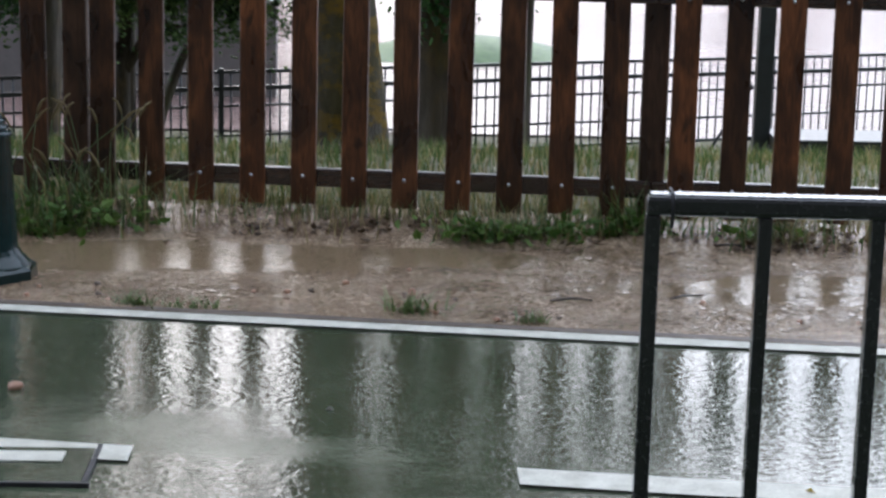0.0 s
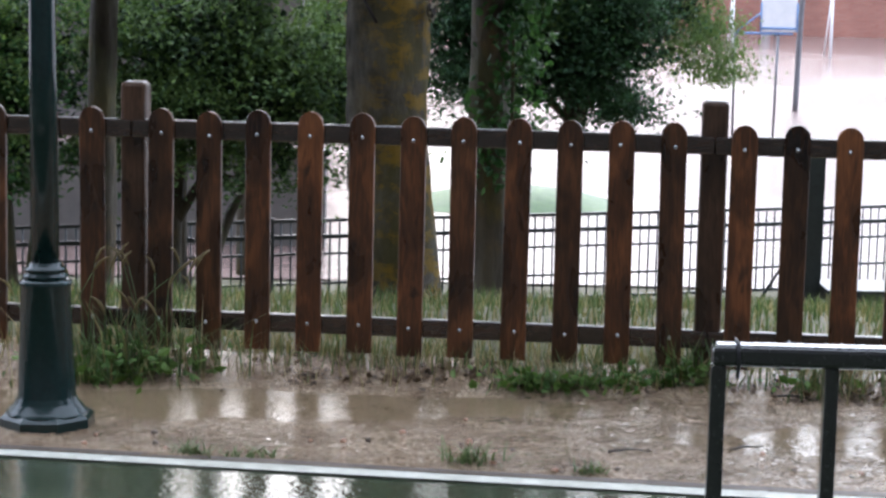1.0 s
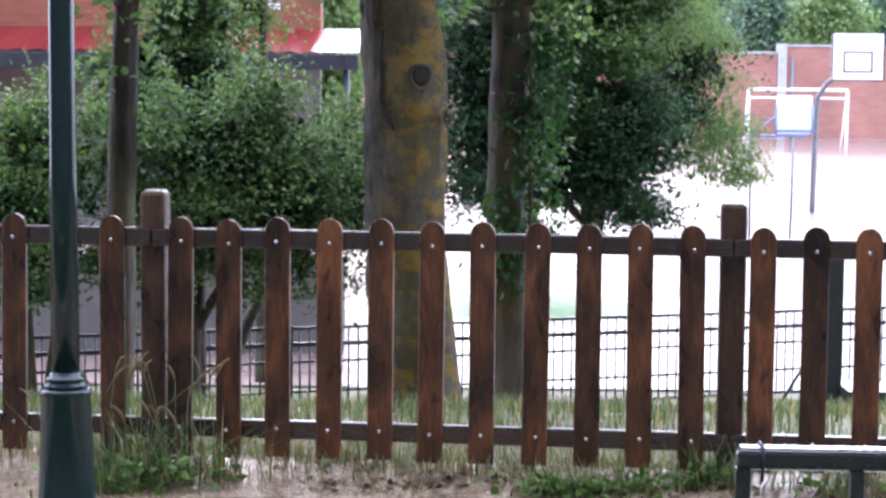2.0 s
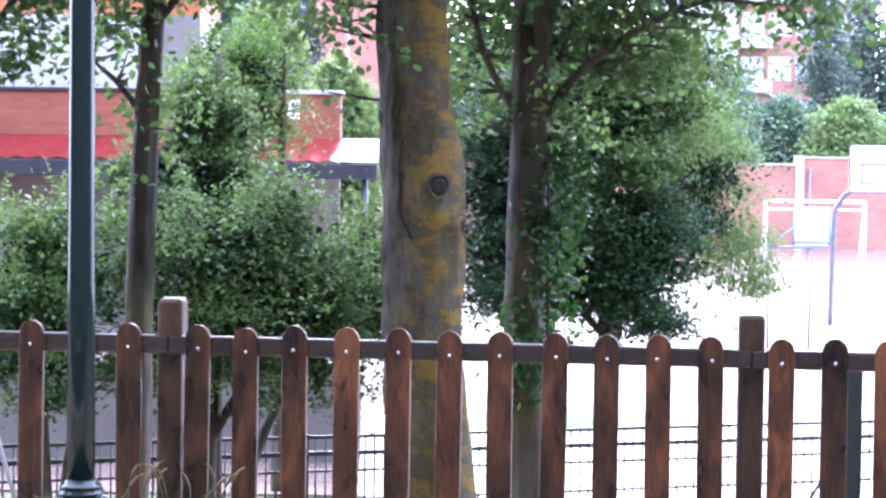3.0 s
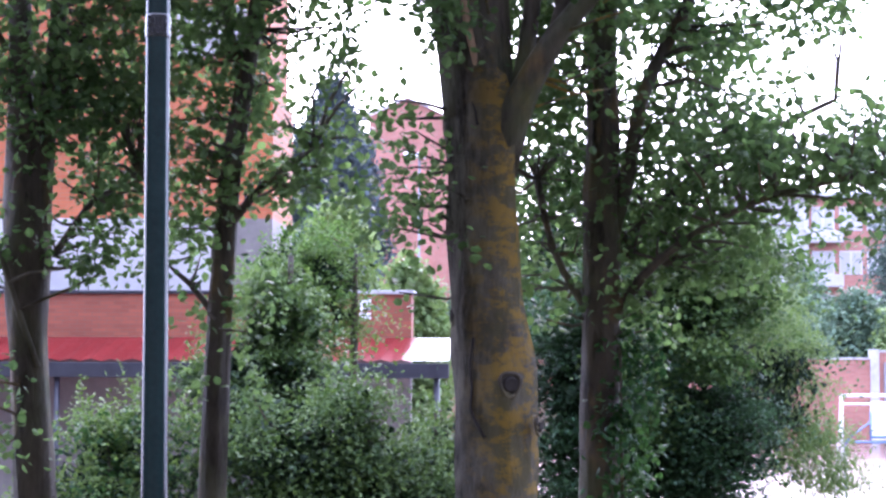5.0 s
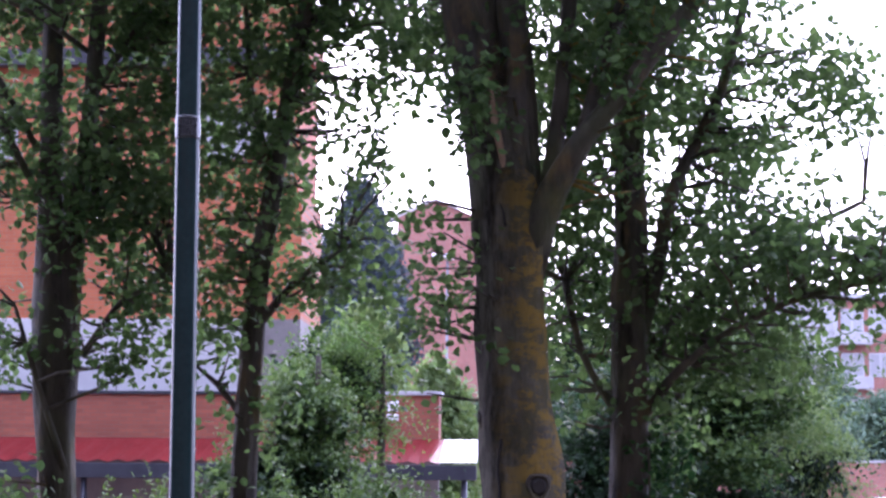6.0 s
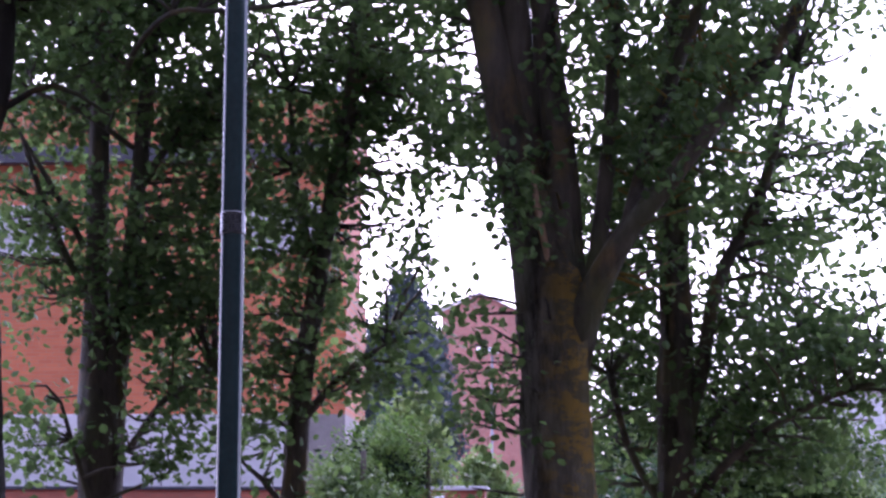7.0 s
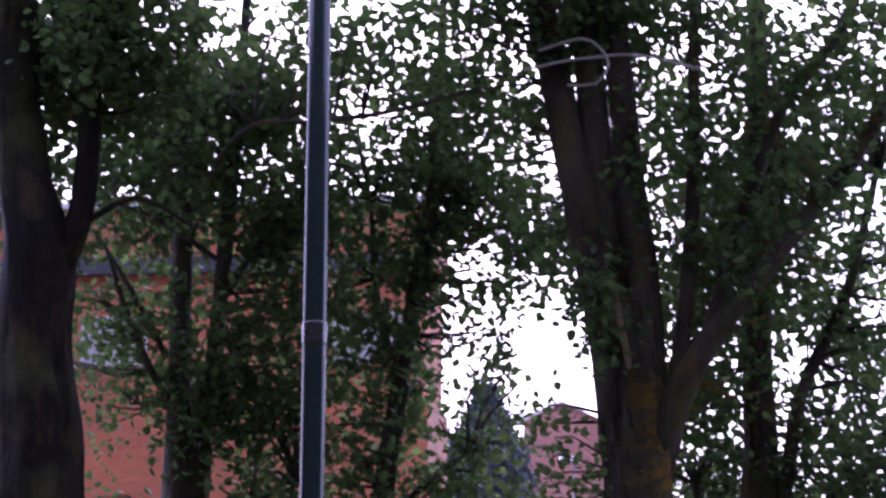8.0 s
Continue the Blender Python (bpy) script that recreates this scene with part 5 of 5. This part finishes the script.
# ---- sports court ----
def hoop(x, y, w, h, low, label, kind_):
    hp = thing("basketball_hoop", label, "basketball hoop", (x, y, COURT), "basketball hoops")
    board = part("backboard", block((-w / 2, -0.02, low), (w / 2, 0.02, low + h), 0.008), "white", hp)
    if kind_ == "pole":
        for lo, hi in (((-0.3, low + 0.18), (0.3, low + 0.21)), ((-0.3, low + 0.58), (0.3, low + 0.61)), ((-0.3, low + 0.21), (-0.27, low + 0.58)), ((0.27, low + 0.21), (0.3, low + 0.58))):
            part("target_line", block((lo[0], -0.026, lo[1]), (hi[0], -0.021, hi[1])), "black", board)
        for lo, hi in (((-w / 2, low), (-w / 2 + 0.03, low + h)), ((w / 2 - 0.03, low), (w / 2, low + h)), ((-w / 2 + 0.03, low), (w / 2 - 0.03, low + 0.03))):
            part("border", block((lo[0], -0.025, lo[1]), (hi[0], -0.021, hi[1])), "black", board)
        part("pole", tube([(-0.78, 0.5, -0.05, 0.06), (-0.72, 0.5, low - 0.35, 0.06), (-0.55, 0.4, low - 0.05, 0.055), (-0.1, 0.06, low + 0.3, 0.05)], 10, 0.3), "steel", hp)
    else:
        part("brace", bar((-w / 2, -0.03, low + 0.06), (w / 2, -0.03, low + 0.06), 0.02), "blue", hp)
        part("brace", bar((-0.75, 0.0, low - 0.03), (0.25, 0, low - 0.03), 0.022), "blue", hp)
        part("brace", bar((-w / 2, -0.03, low + 0.5), (-w / 2, -0.03, low), 0.016), "blue", hp)
        part("brace", bar((w / 2, -0.03, low + 0.5), (w / 2, -0.03, low), 0.016), "blue", hp)
        part("strut", bar((-0.72, 0, low), (-0.2, 0, low + 0.4), 0.015), "blue", hp)
        part("leg", bar((-0.72, 0, -0.02), (-0.74, 0, low - 0.03), 0.022), "steel", hp)
        part("leg", bar((-0.02, 0, -0.02), (0.0, 0, low - 0.03), 0.022), "steel", hp)
    return hp


hoop(8.5, 41, 1.1, 0.98, 2.78, "white basketball backboard on a bent steel pole", "pole")
hoop(5.98, 34, 0.62, 0.66, 1.86, "small white backboard on a blue frame with thin legs", "frame")


def goal():
    gl_ = thing("goal", "white steel handball goal on the wet court", "goal", (10.65, 60, COURT + 0.41))
    part("crossbar", bar((-1.5, 0, 2.1), (1.5, 0, 2.1), 0.05, 8), "white", gl_)
    for x in (-1.5, 1.5):
        part("post", bar((x, 0, -0.02), (x, 0, 2.1), 0.05, 8), "white", gl_)
        part("stay", bar((x, 1.0, -0.02), (x, 0.1, 2.05), 0.025, 6), "white", gl_)
        part("side_bar", bar((x, 0, 1.85), (x * 0.4, 0.4, 1.85), 0.03, 6), "white", gl_)
    return gl_


goal()

wall = thing("wall_court", "high pinkish brick wall with concrete piers round the court", "wall", (0, 68, COURT + 0.7), kind="structure")
part("brickwork", block((-6, 0, -0.1), (11.35, 0.3, 3.0)), "brick_pink", wall)
part("brickwork", block((11.65, 0, -0.1), (40, 0.3, 3.25)), "brick_pink", wall)
part("coping", block((-6, -0.05, 3.001), (11.35, 0.35, 3.07), 0.01), "coping", wall)
part("coping", block((11.65, -0.05, 3.251), (40, 0.35, 3.32), 0.01), "coping", wall)
for x in (11.5, 6.5, 16.5):
    part("pier", block((x - 0.149, -0.08, -0.1), (x + 0.149, 0.38, 3.35), 0.01), "coping", wall)
    part("drainpipe", bar((x + 0.35, -0.06, 0), (x + 0.35, -0.06, 2.9), 0.05, 8), "steel", wall)


# ---- brick building with the red canopy ----
def brick_building():
    b = thing("brick_building", "orange brick building with white panels and red canopy", "building", (0, 33, COURT))
    g = -COURT
    part("wall", block((-22, 1.2, 4.31 + g), (-4.62, 4, 6.55 + g)), "brick", b)
    part("wall", block((-22, 1.2, 9.15 + g), (-4.62, 4, 10.05 + g)), "brick", b)
    part("window_band", block((-22, 1.35, 6.551 + g), (-4.72, 3.9, 9.149 + g)), "brick", b)
    for x in (-19.8, -15.0, -10.4, -5.75):
        w = part("window", block((x - 0.62, 1.28, 7.22 + g), (x + 0.62, 1.36, 8.10 + g), 0.01), "render", b)
        part("pane", block((x - 0.54, 1.26, 7.30 + g), (x - 0.03, 1.279, 8.02 + g)), "glass", w)
        part("pane", block((x + 0.03, 1.26, 7.30 + g), (x + 0.54, 1.279, 8.02 + g)), "glass", w)
        part("sill", block((x - 0.7, 1.15, 7.155 + g), (x + 0.7, 1.27, 7.215 + g), 0.01), "coping", w)
    part("shade_band", block((-22, 1.1, 8.85 + g), (-4.66, 1.345, 9.148 + g)), "fascia", b)
    part("roof", block((-22.2, 1.0, 10.051 + g), (-4.55, 4.2, 10.18 + g), 0.02), "roof", b)
    for x in spread(-21, -6.6, 6):
        part("panel", block((x - 1.19, 1.0, 3.0 + g), (x + 1.19, 1.19, 4.30 + g), 0.02), "render", b)
    part("wall", block((-22, 1.2, -0.1), (-4.62, 4, 4.309 + g)), "shade_wall", b)
    part("parapet", block((-22, 0.0, 2.0 + g), (-3.55, 0.25, 2.93 + g)), "brick_red", b)
    part("parapet", block((-3.5, 0.0, 2.0 + g), (-2.1, 0.6, 2.93 + g)), "brick_red", b)
    part("coping", block((-22, -0.05, 2.931 + g), (-3.56, 0.30, 2.99 + g), 0.01), "fascia", b)
    part("coping", block((-3.6, -0.06, 2.931 + g), (-2.05, 0.65, 3.0 + g), 0.01), "coping", b)
    can = bmesh.new()
    n = 120
    rows = []
    for k in range(n + 1):
        x = -22 + k * (20.0 / n)
        w = 0.02 * (1 if k % 2 else -1)
        rows.append([can.verts.new((x, -0.01, 2.20 + g)), can.verts.new((x, -1.5, 1.80 + g + w))])
    for a, c in zip(rows, rows[1:]):
        can.faces.new((a[1], c[1], c[0], a[0]))
    bmesh.ops.solidify(can, geom=can.faces[:], thickness=0.012)
    part("canopy", can, "canopy", b, "corrugated red metal canopy")
    can2 = bmesh.new()
    vs = [can2.verts.new(p) for p in ((-2.0, -0.01, 2.20 + g), (-2.0, -1.5, 1.80 + g), (-1.4, -1.5, 1.80 + g), (-1.4, -0.01, 2.20 + g))]
    can2.faces.new(vs)
    bmesh.ops.solidify(can2, geom=can2.faces[:], thickness=0.02)
    part("canopy_sheet", can2, "white", b, "pale translucent roofing sheet")
    part("fascia", block((-22, -1.52, 1.52 + g), (-1.4, -1.40, 1.76 + g), 0.01), "fascia", b)
    for x in spread(-20, -1.6, 6):
        part("canopy_post", bar((x, -1.4, -0.05), (x, -1.4, 1.52 + g), 0.05, 8), "fascia", b)
    part("lower_wall", block((-22, 0.02, -0.1), (-2.1, 0.24, 1.99 + g)), "shade_wall", b)
    for z0, z1 in ((2.66, 2.84), (2.51, 2.62)):
        s = part("sign", block((-2.975, -0.03, z0 + g), (-2.775, -0.001, z1 + g), 0.004), "white", b, "small white sign plate")
        part("mark", block((-2.915, -0.036, z0 + 0.042 + g), (-2.86, -0.031, z1 - 0.042 + g)), "black", s)
    return b


brick_building()


# ---- distance ----
def gable_house():
    h = thing("gabled_house", "pale red brick house with a grey pitched roof", "house", (0, 109, COURT))
    g = -COURT
    bm = bmesh.new()
    prof = [(-9.35, -0.1), (-4.0, -0.1), (-4.0, 15.4 + g), (-4.7, 16.2 + g), (-7.2, 17.35 + g), (-9.35, 16.35 + g)]
    a = [bm.verts.new((x, 0, z)) for x, z in prof]
    c = [bm.verts.new((x, 14, z)) for x, z in prof]
    bm.faces.new(a)
    bm.faces.new(c[::-1])
    for i in range(len(prof)):
        j = (i + 1) % len(prof)
        bm.faces.new((a[j], a[i], c[i], c[j]))
    part("wall", bm, "brick_pink", h)
    rf = bmesh.new()
    vs = [rf.verts.new(p) for p in ((-7.2, -0.4, 17.42 + g), (-10.6, -0.4, 16.1 + g), (-10.6, 14.4, 18.0 + g), (-7.2, 14.4, 19.2 + g))]
    rf.faces.new(vs)
    vs = [rf.verts.new(p) for p in ((-7.2, -0.4, 17.42 + g), (-3.4, -0.4, 15.6 + g), (-3.4, 14.4, 15.6 + g), (-7.2, 14.4, 17.42 + g))]
    rf.faces.new(vs)
    bmesh.ops.solidify(rf, geom=rf.faces[:], thickness=0.2)
    part("roof", rf, "roof", h)
    return h


gable_house()


def far_lamp():
    fl = thing("street_lamp", "distant street lamp with a pale flat head", "street lamp", (-5.05, 76, COURT))
    part("pole", bar((0.5, 0, 0), (0.5, 0, 10.3 - COURT), 0.05, 6), "steel", fl)
    part("lamp_head", block((-0.1, -0.2, 10.2 - COURT), (0.75, 0.2, 10.42 - COURT), 0.05), "white", fl)


far_lamp()


def apartments(x, y, w, floors, bays, mat, label, base):
    ap = thing("apartment_building", label, "building", (x, y, COURT))
    top = 2.9 * floors + base
    part("wall", block((0, 0, -0.1), (w, 12, top)), mat, ap)
    part("roof", block((-0.4, -0.4, top + 0.001), (w + 0.4, 12.4, top + 0.5), 0.05), "roof", ap)
    for f in range(floors):
        for k in range(bays):
            cx, z = (k + 0.5) * w / bays, base + 2.9 * f + 0.9
            wd = part("window", block((cx - 0.75, -0.06, z - 0.08), (cx + 0.75, -0.001, z + 1.5), 0.02), "render", ap)
            for s in (-1, 1):
                part("pane", block((cx + s * 0.36 - 0.28, -0.08, z + 0.05), (cx + s * 0.36 + 0.28, -0.061, z + 1.4)), "glass", wd)
            if k % 3 == 0:
                bl = part("balcony", block((cx - 1.2, -1.0, z - 0.9), (cx + 1.2, -0.061, z - 0.1), 0.03), "render", wd)
    return ap


apartments(12.2, 130, 5.6, 5, 3, "render", "distant pale apartment block with white balconies", 0.6)
apartments(17.9, 130.5, 9.0, 5, 5, "brick_pink", "distant pink brick apartment block with white windows", 0.6)


def far_tree(x, y, z0, z1, r, mat, seed, label, cone=False, n=150):
    rng = np.random.default_rng(seed)
    t = thing("tree", label, "tree")
    part("trunk", tube([(x, y, COURT - 0.1, 0.25), (x, y, z0 + 1, 0.18), (x, y, z1 - 0.5, 0.06)], 8, 1.0), "bark", t)
    balls = []
    levels = 9
    for k in range(levels):
        u = k / (levels - 1)
        rad = r * ((1 - u) * 0.95 + 0.08) if cone else r * math.sqrt(max(0.1, 1 - (2 * u - 0.8) ** 2 * 0.7))
        z = z0 + (z1 - z0) * u
        balls.append((x + rng.normal(0, 0.1 * r), y, z, rad, rad * 0.7, (z1 - z0) / levels, int(n * (rad / r + 0.15))))
    spots, _ = sprays(rng, balls, 12, 0.06 * r + 0.12)
    leaves("crown", spots, 0.045 * r + 0.12, mat, t, rng, 0.3, 0.8)
    return t


far_tree(-9.7, 92, 4.0, 15.0, 2.1, "conifer_leaf", 1, "dark blue-green conifer far behind, colour paled for haze", False, 420)
far_tree(-8.5, 94, 3.0, 12.6, 1.35, "conifer_leaf", 2, "dark blue-green conifer far behind, colour paled for haze", False, 320)
far_tree(-11.2, 93, 4.0, 12.8, 1.6, "conifer_leaf", 5, "dark blue-green conifer far behind, colour paled for haze", False, 300)
far_tree(-4.35, 44, 0.5, 5.0, 1.15, "light_leaf", 3, "pale green tree beyond the building", False, 150)
far_tree(-2.9, 46, 0.5, 4.0, 1.0, "light_leaf", 4, "pale green tree beyond the building", False, 130)
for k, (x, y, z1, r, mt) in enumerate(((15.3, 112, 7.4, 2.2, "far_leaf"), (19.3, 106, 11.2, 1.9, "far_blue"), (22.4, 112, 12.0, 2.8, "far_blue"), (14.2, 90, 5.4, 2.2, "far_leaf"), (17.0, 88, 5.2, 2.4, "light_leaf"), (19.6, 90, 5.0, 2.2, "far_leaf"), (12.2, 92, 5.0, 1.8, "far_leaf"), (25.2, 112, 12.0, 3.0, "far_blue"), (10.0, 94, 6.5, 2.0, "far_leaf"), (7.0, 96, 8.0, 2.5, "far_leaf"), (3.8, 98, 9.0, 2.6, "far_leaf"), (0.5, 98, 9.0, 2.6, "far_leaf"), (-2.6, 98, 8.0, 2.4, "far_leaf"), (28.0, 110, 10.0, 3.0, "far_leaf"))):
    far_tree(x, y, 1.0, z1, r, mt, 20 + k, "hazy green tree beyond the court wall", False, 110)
